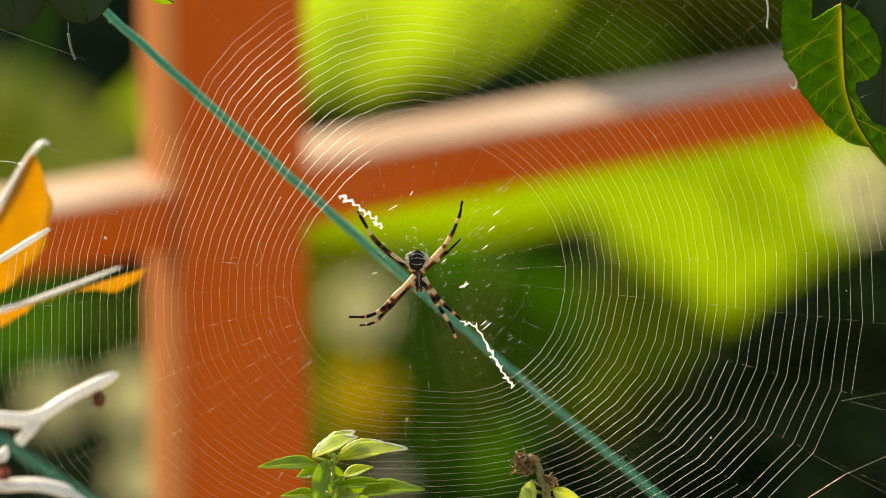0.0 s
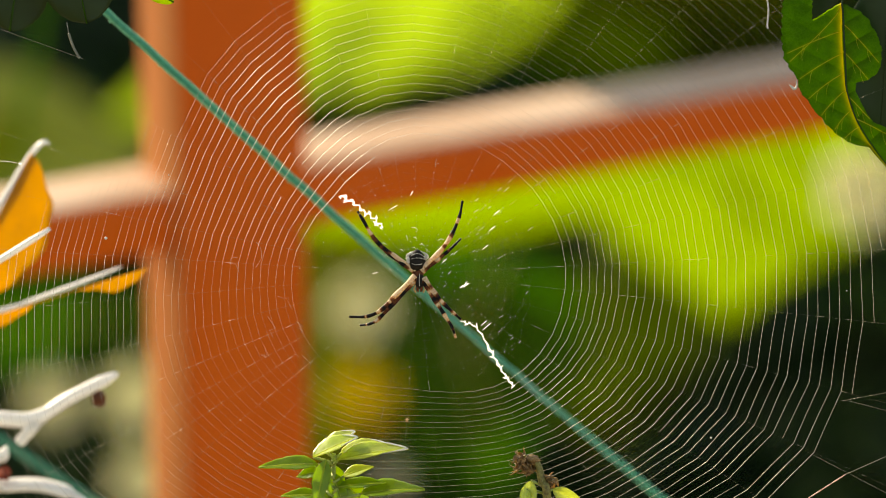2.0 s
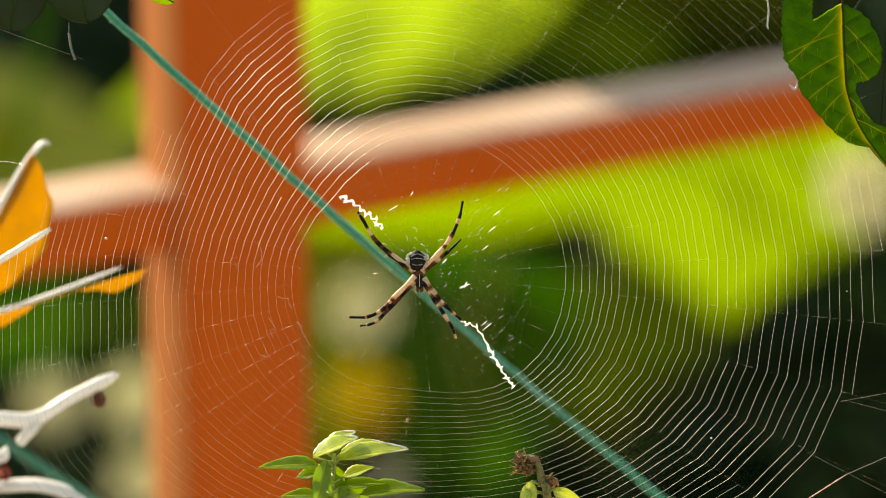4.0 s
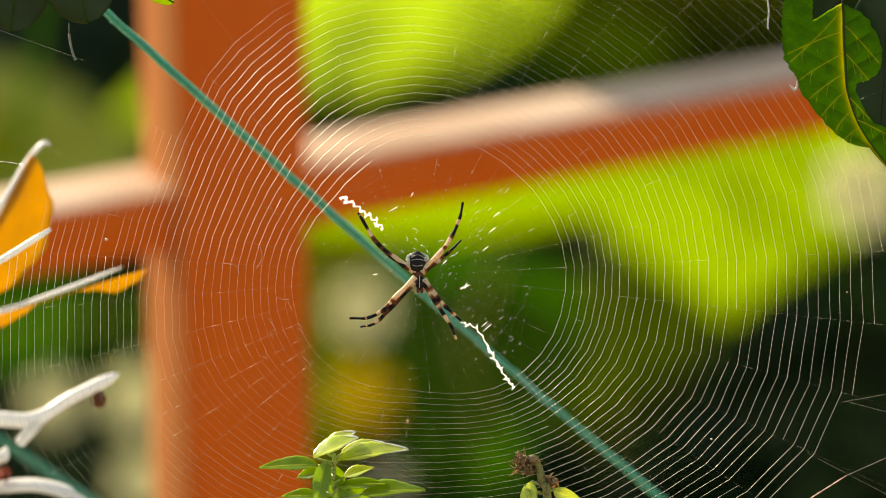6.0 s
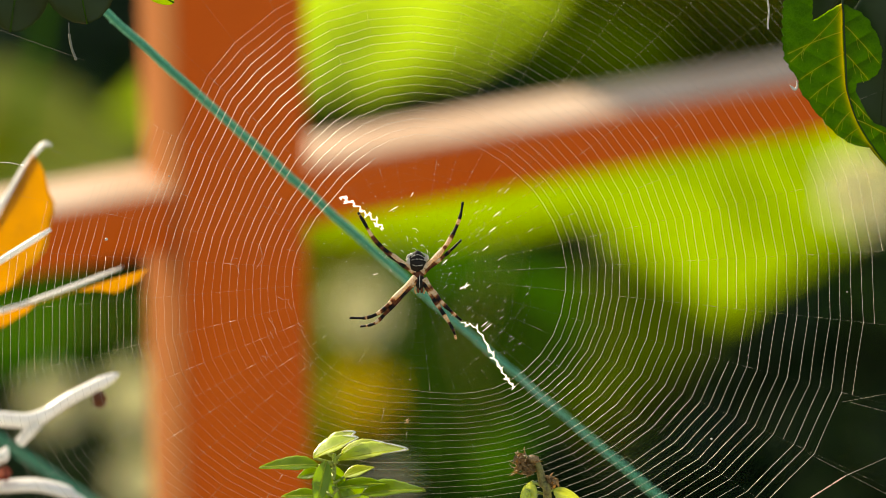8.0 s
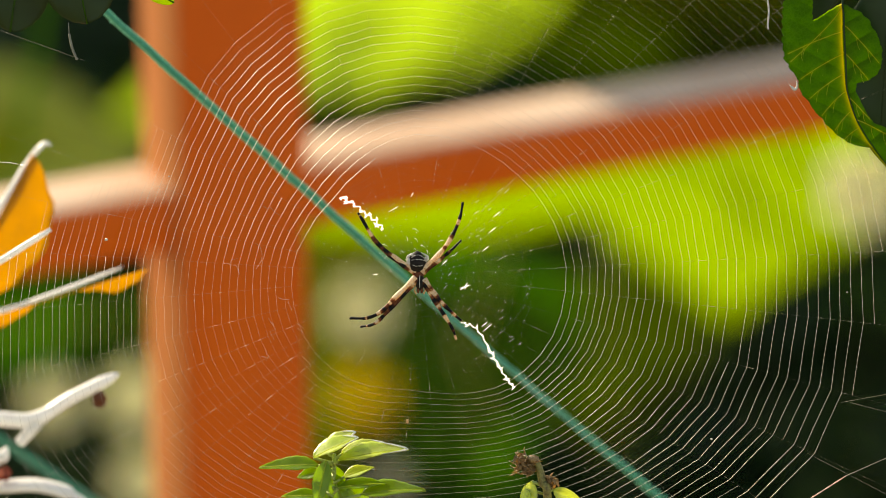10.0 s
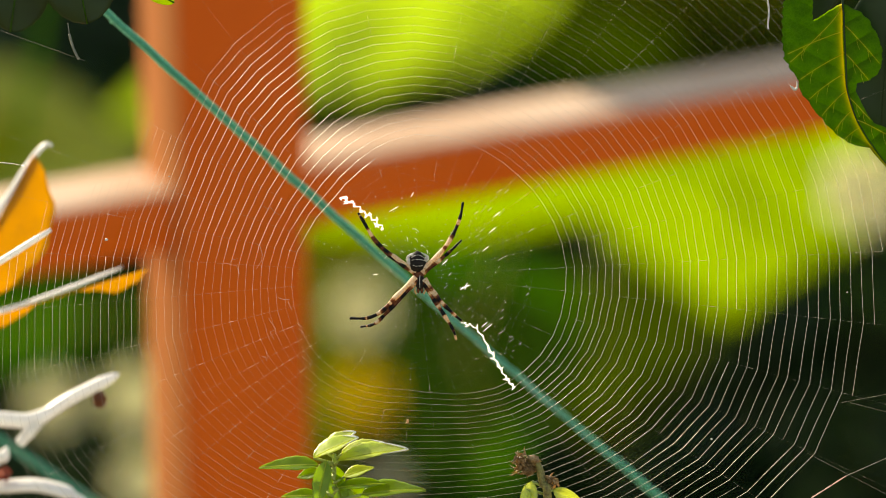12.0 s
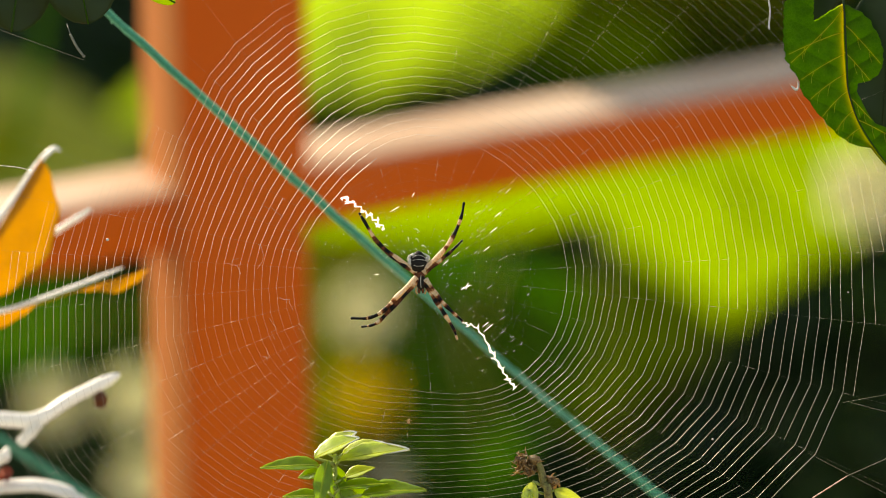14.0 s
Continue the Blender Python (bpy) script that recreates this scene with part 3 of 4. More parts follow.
def spider():
    rnd = random.Random(3)
    mm = 0.001
    sp = thing("spider", "orb-weaver spider with banded cream, rust and black legs, head down", "spider", at(*HUB))
    belly = Shape()
    belly.ball((-0.2 * mm, 4.6 * mm, 2.6 * mm), (3.2 * mm, 3.9 * mm, 2.3 * mm), 12, 16)
    for i, p in enumerate(belly.points):
        # five-cornered outline with shoulder bumps
        a = math.atan2(p.y - 4.6 * mm, p.x)
        f = 1 + 0.07 * math.cos(5 * a - math.pi / 2)
        belly.points[i] = Vector((p.x * f, 4.6 * mm + (p.y - 4.6 * mm) * f, p.z))
    ab = part("abdomen", belly, BLACK, sp)
    for side in (-1, 1):
        line = bend([(side * 1.2 * mm, 8.1 * mm, 3.2 * mm), (side * 3.0 * mm, 7.0 * mm, 3.2 * mm), (side * 3.5 * mm, 5.8 * mm, 3.0 * mm), (side * 3.0 * mm, 4.4 * mm, 3.2 * mm)], 6)
        part("pale_margin", Shape().tube(line, [(0.12 + 0.45 * math.sin(math.pi * i / (len(line) - 1)) ** 2 + 0.1 * rnd.uniform(-1, 1)) * mm for i in range(len(line))], 7), SILVER, ab, "silvery cream margin")
    for y, half, bow in ((6.7, 2.3, 0.9), (5.4, 2.5, 0.5), (3.4, 1.7, -0.3)):
        line, fat = [], []
        for x in range(-8, 9):
            px, py = x / 8 * half, y + bow * (1 - (x / 8) ** 2) - bow * 0.5 + 0.1 * rnd.uniform(-1, 1)
            line.append((px * mm, py * mm, (2.6 + 2.33 * math.sqrt(max(0, 1 - (px / 3.4) ** 2 - ((py - 4.6) / 4.1) ** 2))) * mm))
            fat.append(rnd.choice((0.03, 0.08, 0.13, 0.19)) * mm)
        part("pale_band", Shape().tube(line, fat, 5), SILVER, ab, "thin silvery cross line")
    for x, y, size in ((-3.1, 4.9, (0.9, 1.5, 0.9)), (3.0, 5.7, (1.0, 0.9, 0.8)), (-2.0, 7.2, (0.8, 0.5, 0.6))):
        part("pale_shoulder", Shape().ball((x * mm, y * mm, 3.3 * mm), [v * mm for v in size], 7, 9, rough=0.14, rnd=rnd), SILVER, ab, "silvery cream shoulder patch")
    head = Shape().ball((0.8 * mm, -2.4 * mm, 2.4 * mm), (1.7 * mm, 3.1 * mm, 1.4 * mm), 10, 14)
    ce = part("head_and_chest", head, [BLACK, BROWN], sp, "dark brown head and chest")
    part("pale_stripe", Shape().tube(bend([(0.8 * mm, 0.2 * mm, 3.4 * mm), (0.7 * mm, -2.0 * mm, 3.85 * mm), (0.8 * mm, -4.4 * mm, 3.4 * mm)], 5), 0.12 * mm, 6), SILVER, ce)
    part("leg_base", Shape().ball((0.4 * mm, 0.2 * mm, 2.4 * mm), (1.8 * mm, 1.7 * mm, 1.2 * mm), 8, 12, rough=0.1, rnd=rnd), BROWN, ce)
    for side in (-1, 1):
        part("jaw", Shape().tube(bend([((0.8 + side * 0.5) * mm, -4.6 * mm, 2.6 * mm), ((0.8 + side * 0.7) * mm, -5.6 * mm, 2.3 * mm), ((0.8 + side * 0.4) * mm, -6.3 * mm, 1.9 * mm)], 4), [0.6 * mm] * 4 + [0.5 * mm] * 3 + [0.25 * mm] * 2, 6), BROWN, ce)
        part("feeler", Shape().tube(bend([((0.8 + side * 1.2) * mm, -4.0 * mm, 2.4 * mm), ((0.8 + side * 1.9) * mm, -5.2 * mm, 2.6 * mm), ((0.8 + side * 1.3) * mm, -6.6 * mm, 2.0 * mm)], 4), 0.28 * mm, 6), CREAM, ce)
    # each leg: joints in millimetres from the hub, thickness, and its bands from the body outwards
    legs = (
        (((-0.6, 1.4), (-7.6, 5.8), (-14.6, 11.8), (-19.4, 19.4), (-21.0, 22.0)), 1.05, "ccccccccmbmbmmccbbbbbcbbb"),
        (((-0.8, 0.6), (-6.5, 4.4), (-12.8, 9.4), (-16.5, 14.4)), 0.8, "mcmbmbmmbmbb"),
        (((1.2, 1.4), (7.4, 7.2), (11.8, 13.2), (14.8, 20.0), (16.0, 25.8)), 1.1, "cccccccccmcccmbbbccbbbbbbb"),
        (((1.8, 0.8), (8.5, 6.0), (12.4, 9.4), (15.4, 12.4)), 0.85, "cmmcmbmbbbbb"),
        (((-0.6, -0.8), (-7.6, -7.6), (-12.6, -12.6), (-17.6, -15.0), (-24.0, -15.2)), 1.1, "ccccccccmcmmbmccbbbbcbbbbbb"),
        (((-0.2, -1.6), (-8.8, -10.8), (-14.0, -16.2), (-17.0, -17.7), (-20.2, -18.2)), 0.95, "mcmbmmbmmbmccmbbbbcbbbb"),
        (((2.2, -1.4), (7.6, -8.6), (12.0, -13.0), (15.6, -16.2)), 1.0, "cccmccmbccmbbbmccmbbbc"),
        (((2.2, -2.4), (6.4, -9.4), (9.6, -14.4), (12.4, -19.0), (13.6, -22.6)), 1.0, "mbmcmbmcmbbcccmbbmbbccc"),
    )
    for joints, thick, bands in legs:
        line = bend([(x * mm, y * mm, (2.0 + 2.4 * math.sin(math.pi * min(1, (i + 0.3) / len(joints))) - 1.6 * i / len(joints)) * mm) for i, (x, y) in enumerate(joints)], 14)
        n = len(line)
        radii = []
        for i in range(n):
            t = i / (n - 1)
            swell = 1 + 0.13 * math.cos(math.tau * 4 * t)
            radii.append(1.1 * thick * mm * (1.0 - 0.66 * t ** 0.8) * swell)

        leg = part("leg", Shape().tube(line, radii, 10), LEG, sp, "leg banded cream, rust and black")
        value = {"c": -0.05, "m": 0.34, "b": 0.85}
        tone = leg.data.attributes.new("band", "FLOAT", "POINT")
        for i in range(n):
            f = i / (n - 1) * (len(bands) - 1)
            a, b = value[bands[int(f)]], value[bands[min(len(bands) - 1, int(f) + 1)]]
            t = min(1, max(0, (f - int(f)) * 3 - 1))
            for k in range(10):
                # sunlit upper-left flank: a paler tone is put into the band value
                up = (leg.data.vertices[i * 10 + k].co - line[i]).normalized().dot(Vector((-0.6, 0.7, 0.4)))
                tone.data[i * 10 + k].value = a + (b - a) * t - (0.14 * up if i < n * 0.6 else 0)
        # bristles kept pale so that their colour gives the legs sunlit edges
        hair = Shape()
        for _ in range(80):
            i = rnd.randrange(n // 8, n - 1)
            d = Vector((rnd.gauss(0, 1), rnd.gauss(0, 1), rnd.gauss(0, 0.6))).normalized()
            hair.tube([line[i], line[i] + d * (radii[i] + 0.35 * mm)], [0.035 * mm, 0.012 * mm], 3)
        part("bristles", hair, SILVER, leg, "fine pale bristles")
    return sp


spid = spider()


# ---- green garden twine ----
def twine(label, a, b, knots, thick=0.0019, sag=0.002):
    """Two flat plastic strands, paler for the twine's highlights, laid round a darker core, with pale bumps along the
    lower edge.
    """
    rnd = random.Random(knots)
    t = thing("garden_twine", label, "twine", Matrix.Translation(a), group="green garden twine")
    count = 260
    way = Vector(b) - Vector(a)
    ahead = way.normalized()
    up = (Vector((0, 0, 1)) - ahead * ahead.z).normalized()
    out = ahead.cross(up)
    line, radii = [], []
    for i in range(count + 1):
        f = i / count
        line.append(way * f + Vector((0, 0, -sag * math.sin(math.pi * f))) + Vector((0.00012 * math.sin(i * 0.55), 0, 0.00012 * math.cos(i * 0.43))))
        radii.append(thick * (0.86 + 0.1 * noise.noise(Vector((i * 0.45, knots, 0)))))
    core = part("cord", Shape().tube(line, radii, 12, squash=0.8), TWINE, t)
    for side in (0.0, math.pi):
        strand, fat = [], []
        for i, p in enumerate(line):
            turn = side + 0.55 + 0.5 * math.sin(i * 0.045) + 0.15 * noise.noise(Vector((i * 0.2, side, 4)))
            strand.append(p + thick * 0.72 * (up * math.cos(turn) - out * math.sin(turn)))
            fat.append(thick * (0.4 + 0.16 * noise.noise(Vector((i * 0.6, side, 9)))))
        part("strand", Shape().tube(strand, fat, 7), TWINE_LIGHT, core, "paler strand carrying the twine highlight")
    for k in range(knots):
        p = line[int(count * (0.12 + 0.024 * k + 0.01 * rnd.random())) % count] - up * thick * 0.95 - Vector((0, 0.0005, 0))
        part("bump", Shape().ball(p, rnd.uniform(0.0002, 0.00055), 5, 6), TWINE_LIGHT, core)


twine("taut green plastic garden twine behind the web", spot(-0.2065, 0.1628, 0.012), spot(0.142, -0.1459, 0.16), 26, 0.00145, 0.0037)
twine("green plastic garden twine beside pale stalks", spot(-0.315, 0.0103, 0.25), spot(-0.05, -0.165, 0.25), 12, 0.0014)


# ---- shrubs and herbs round the web ----
def leaf_outline(left, right):
    """A leaf outline from half widths at a few stations along each side, with fine teeth."""
    def width(t, s):
        stations = left if s < 0 else right
        for (a, u), (b, v) in zip(stations, stations[1:]):
            if t <= b:
                f = (t - a) / (b - a)
                f = f * f * (3 - 2 * f)
                return (u + (v - u) * f) * (1 + 0.012 * math.sin(50 * t))
        return stations[-1][1]
    return width


def lobed_shrub():
    rnd = random.Random(8)
    foot = Vector((0.27, 0.03, 0))
    p = thing("lobed_leaf_shrub", "shrub with a deeply lobed green leaf hanging at the web", "shrub", Matrix.Translation(foot))
    inv = Matrix.Translation(-foot)
    sheet = inv @ at(0, 0)
    part("stem", Shape().tube(bend([(0, 0, -0.03), (0.01, 0, 0.7), (0.0, 0.02, 1.3), inv @ spot(0.27, 0.2, 0.01)], 8), [0.006] * 12 + [0.004] * 13, 8), STEM, p)
    base = sheet @ Vector((0.1420, 0.0960, -0.012))
    part("leaf_stalk", Shape().tube(bend([inv @ spot(0.27, 0.17, 0.012), inv @ spot(0.2, 0.165, 0.012), inv @ spot(0.15, 0.13, 0.012), base], 6), 0.0011, 8), STEM, p)
    # the leaf hangs from its stalk; y runs down the blade, and the midrib bends away near the tip
    mm = 0.001
    m = sheet @ Matrix.Translation((0.1422, 0.0886, -0.012)) @ Matrix.Rotation(math.pi, 4, "Z") @ Matrix.Rotation(radians(4), 4, "X")
    left = ((-8, 14), (-3, 19), (2, 21.4), (14, 21.6), (21, 21.2), (23.6, 19.6), (28, 17), (31.5, 16.8), (38, 14), (43, 11.6), (47, 9.8), (50, 7.6), (51.2, 5.5), (52.2, 1), (56, 0.9), (60, 0.6), (62, 0.1))
    right = ((-8, 0.2), (0.8, 0.3), (1.6, 2.4), (4.2, 7), (7, 10), (13.5, 13.2), (17, 14.2), (22, 13.8), (25.5, 12.4), (28, 9), (29.4, 4), (32, 3.4), (36, 4.2), (40, 5), (43, 6), (45.2, 9.8), (48, 12), (52, 11), (56, 7), (60, 2.4), (62, 0.1))
    spine = ((-8, 0), (0, 0), (13.5, -0.2), (29, 0.8), (36, 2.4), (45, 5.8), (51, 9.8), (57.5, 15.2), (62, 19.5))

    def lookup(stations, y):
        for (a, u), (b, v) in zip(stations, stations[1:]):
            if y <= b:
                f = (y - a) / (b - a)
                return u + (v - u) * (f * f * (3 - 2 * f) if stations is not spine else f)
        return stations[-1][1]

    def edge(stations, y):
        return max(0.1, lookup(stations, y) * (1 + 0.012 * math.sin(1.9 * y) + 0.006 * math.sin(4.3 * y + 1)))

    def soft(y):
        return sum(lookup(spine, min(62, max(0, y + d))) for d in (-4, -2, 0, 2, 4)) / 5

    def on(side, u, y, lift=0.0):
        """A place on the blade: u from the midrib to the rim on one side, y millimetres down the leaf."""
        half = edge(left if side < 0 else right, y)
        x = side * u * half
        swell = 0.8 * abs(math.sin(math.pi * (y + 0.55 * abs(x)) / 8.4)) ** 0.6 * min(1, 4 * u) * (1 - u ** 4)
        fold = (0.1 if side < 0 else -0.05) * abs(x)
        return Vector((-(soft(y) + x), y, fold + swell - 0.0018 * y * y + lift)) * mm

    # veins: where each leaves the midrib, how far it drops to the rim, and its side shoots
    veins = []
    for side, starts in ((-1, ((2, 20), (11, 8), (19, 9), (26, 9), (32, 9), (39, 7), (45, 4))), (1, ((8, 14), (18, 10), (34, 8), (42, 7)))):
        for y, drop in starts:
            line = []
            for i in range(11):
                f = i / 10
                wide = 0.93 * edge(left if side < 0 else right, y + drop)
                yy = y + drop * f ** (1.15 if y > 3 else 0.8)
                line.append(on(side, min(0.97, f * wide / edge(left if side < 0 else right, yy)), yy, 0.2))
            veins.append((line, 0.3))
            for j in (4, 7):
                end = line[j] + Vector((0.0011 * (1 if side < 0 else -1), 0.0046, 0.0001))
                veins.append(([line[j], (line[j] + end) / 2 + Vector((0.0003, 0, 0)), end], 0.18))
    blade = Shape()
    rows, cols = 220, 44
    for level in (0.15, -0.15):
        for i in range(rows + 1):
            for k in range(-cols, cols + 1):
                blade.points.append(on(-1 if k < 0 else 1, abs(k) / cols, -8 + 70 * i / rows, level))
    row, layer = 2 * cols + 1, (rows + 1) * (2 * cols + 1)

    def notch(x):
        """How far down the notch between the side lobe and the midrib reaches at x."""
        return 6.9 - 0.62 * (10.4 - x) + 0.12 * math.sin(2.2 * x)

    cut = []
    for v in blade.points:
        x, y = v.x / mm, v.y / mm
        cut.append(0.25 < x < 10.4 and y < notch(x))
        if cut[-1]:
            v.y = notch(x) * mm
    for i in range(rows):
        for k in range(2 * cols):
            a = i * row + k
            f = (a, a + row, a + row + 1, a + 1)
            gone = [cut[n] for n in f]
            # nothing spans the notch
            if all(gone) or any(gone) and any(not cut[n] and blade.points[n].y / mm < notch(blade.points[n].x / mm) for n in f):
                continue
            blade.faces += [f, tuple(layer + n for n in reversed(f))]
            blade.slots += [0, 0]
        for k in (0, 2 * cols):
            a = i * row + k
            blade.faces.append((a, a + row, layer + a + row, layer + a))
            blade.slots.append(0)
    leaf = part("leaf", blade, LOBED, p, "lobed green leaf lit through by the sun", m=m)
    # paler tissue along the veins; the midrib's lit flank is put into it too
    place = np.array([v[:2] for v in blade.points]) / mm
    pale = np.zeros(len(place))
    for line, wide in veins:
        for p0, p1 in zip(line, line[1:]):
            a, d = np.array(p0[:2]) / mm, np.array((p1 - p0)[:2]) / mm
            f = np.clip(((place - a) @ d) / max(1e-9, d @ d), 0, 1)
            gone = np.linalg.norm(place - a - f[:, None] * d, axis=1)
            pale = np.maximum(pale, (0.34 if wide > 0.28 else 0.07) * np.exp(-(gone / wide) ** 2))
    for i, (x, y) in enumerate(place):
        off = x + soft(min(62, max(-8, y)))
        if off > -0.1:
            pale[i] = max(pale[i], (1 - 0.35 * max(0, y) / 62) * math.exp(-max(0, off) / 1.1))
    leaf.data.attributes.new("vein", "FLOAT", "POINT").data.foreach_set("value", pale)
    # shade on the midrib's other flank, built as a dark tube
    part("midrib", Shape().tube([on(1, 0.06, -8 + 70 * i / 28, 0.35) for i in range(29)], [0.00042 * (1 - 0.6 * i / 28) for i in range(29)], 6), DARKGREEN, leaf, "midrib drawn dark for its shaded flank")
    for line, wide in veins:
        part("vein", Shape().tube(line, [0.00012 * wide / 0.3 * (1 - 0.6 * i / len(line)) for i in range(len(line))], 5), RIB, leaf)
    # darker leaves added behind it so that the gaps between lobes look dark
    for x, h, back, along, size, half in ((0.139, 0.125, 0.07, -95, 0.046, 0.016), (0.160, 0.098, 0.02, -92, 0.064, 0.015)):
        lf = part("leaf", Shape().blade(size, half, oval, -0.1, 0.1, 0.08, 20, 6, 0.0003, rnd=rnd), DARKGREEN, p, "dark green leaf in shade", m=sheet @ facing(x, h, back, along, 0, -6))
        part("midrib", Shape().tube([(0, size * t / 6, -0.1 * size * (t / 6) ** 2 + 0.0003) for t in range(7)], 0.0003, 5), DARKGREEN, lf)
        part("leaf_stalk", Shape().tube([sheet @ Vector((x, h, -back)), inv @ spot(0.15, 0.13, 0.012)], 0.0007, 6), STEM, p)
    part("silk_hook", Shape().tube(bend([(0.1232, 0.0584, -0.008), (0.1250, 0.0570, -0.008), (0.1258, 0.0582, -0.008), (0.1256, 0.0600, -0.008)], 5), [0.0001, 0.0003, 0.0004, 0.0005, 0.0005, 0.0005, 0.0005, 0.0004, 0.0004, 0.0004, 0.0003, 0.0003, 0.0003, 0.0002, 0.0002, 0.0001], 6), SILVER, leaf, "pale curl of silk", m=m.inverted() @ sheet)
    part("silk_hook", Shape().tube(bend([(0.1152, 0.0900, -0.009), (0.1158, 0.0850, -0.009), (0.1154, 0.0800, -0.009), (0.1156, 0.0785, -0.009)], 5), 0.0003, 6), SILVER, leaf, "pale withered silk strand", m=m.inverted() @ sheet)


lobed_shrub()


def herb():
    rnd = random.Random(5)
    foot = Vector((-0.039, 0.0, 0))
    p = thing("herb_plant", "leafy bright green herb shoot standing below the web", "plant", Matrix.Translation(foot))
    inv = Matrix.Translation(-foot)
    sheet = inv @ at(0, 0.0012, -0.026)
    tip = sheet @ Vector((-0.0385, -0.073, -0.014))
    part("stem", Shape().tube(bend([(0, 0, -0.03), (0.004, 0, 0.6), (0.0, -0.035, 1.12), (0.0005, -0.04, 1.19), tip], 8), [0.0022] * 8 + [0.0016] * 8 + [0.0012] * 8 + [0.001] * 5 + [0.0008] * 4, 8), STEM, p)
    leaves = (  # base x, base h, back, length, half width, heading, roll, lean
        (-0.0440, -0.0770, 0.014, 0.0208, 0.0050, 178, 55, 4),
        (-0.0455, -0.0742, 0.011, 0.0172, 0.0072, 29, -65, 0),
        (-0.0420, -0.0722, 0.017, 0.0130, 0.0062, 36, -64, 0),
        (-0.0370, -0.0752, 0.011, 0.0250, 0.0078, 14, -67, 0),
        (-0.0360, -0.0732, 0.017, 0.0160, 0.0058, 18, -66, 0),
        (-0.0410, -0.0752, 0.009, 0.0170, 0.0042, -103, 10, 16),
        (-0.0290, -0.0872, 0.011, 0.0226, 0.0074, 9, -64, 0),
        (-0.0440, -0.0880, 0.015, 0.0130, 0.0040, 176, 55, 4),
        (-0.0350, -0.0812, 0.016, 0.0110, 0.0036, 22, -50, 0),
        (-0.0370, -0.0850, 0.013, 0.0170, 0.0046, 10, -60, 0),
        (-0.0390, -0.0800, 0.016, 0.0150, 0.0042, -70, 0, 10),
        (-0.0420, -0.0860, 0.016, 0.0150, 0.0042, -110, 0, 10),
        (-0.0360, -0.0890, 0.010, 0.0150, 0.0040, -60, 20, 10),
        (-0.0385, -0.0775, 0.020, 0.0120, 0.0044, -85, -15, -10),
        (-0.0400, -0.0830, 0.020, 0.0140, 0.0046, -120, 20, -10),
        (-0.0355, -0.0835, 0.019, 0.0140, 0.0046, -40, -30, -5),
        (-0.0430, -0.0795, 0.018, 0.0090, 0.0034, 190, 40, 0),
    )
    for k, (x, h, back, length, half, along, spin, lean) in enumerate(leaves):
        # the leaves at the tip take the paler green, with sunlight put into it
        shape = lambda t, s: oval(t) * (1 + 0.03 * math.sin(38 * t))
        lf = part("leaf", Shape().blade(length, half * 0.76, shape, 0.3, 0.1, 0.05, 26, 6, 0.0003, rnd=rnd, relief=lambda t, s: 0.0001 * abs(math.sin(14 * (t - 0.15 * abs(s)))) * abs(s)), LIT_HERB if k in (1, 2, 3, 4, 8) else HERB, p, m=sheet @ facing(x, h, back, along, spin, lean))
        part("midrib", Shape().tube([(0, length * t / 6, -0.1 * length * (t / 6) ** 2 + 0.00025) for t in range(7)], [0.0003 - 0.00003 * t for t in range(7)], 5), VEIN, lf)
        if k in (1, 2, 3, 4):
            # sunlight on the rims towards the tip, built as thin pale tubes
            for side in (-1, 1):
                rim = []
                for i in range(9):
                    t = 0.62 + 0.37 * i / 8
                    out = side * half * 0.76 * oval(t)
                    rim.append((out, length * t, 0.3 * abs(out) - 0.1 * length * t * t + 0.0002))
                part("glare_rim", Shape().tube(rim, [0.00008 + 0.00004 * i for i in range(8)] + [0.0002], 5), PALE, lf, "sunlit leaf edge built as a pale tube")
        part("leaf_stalk", Shape().tube([sheet @ Vector((x, h, -back)), sheet @ Vector((-0.0387, min(-0.074, h - 0.002), -0.014))], 0.0005, 6), STEM, p)


herb()


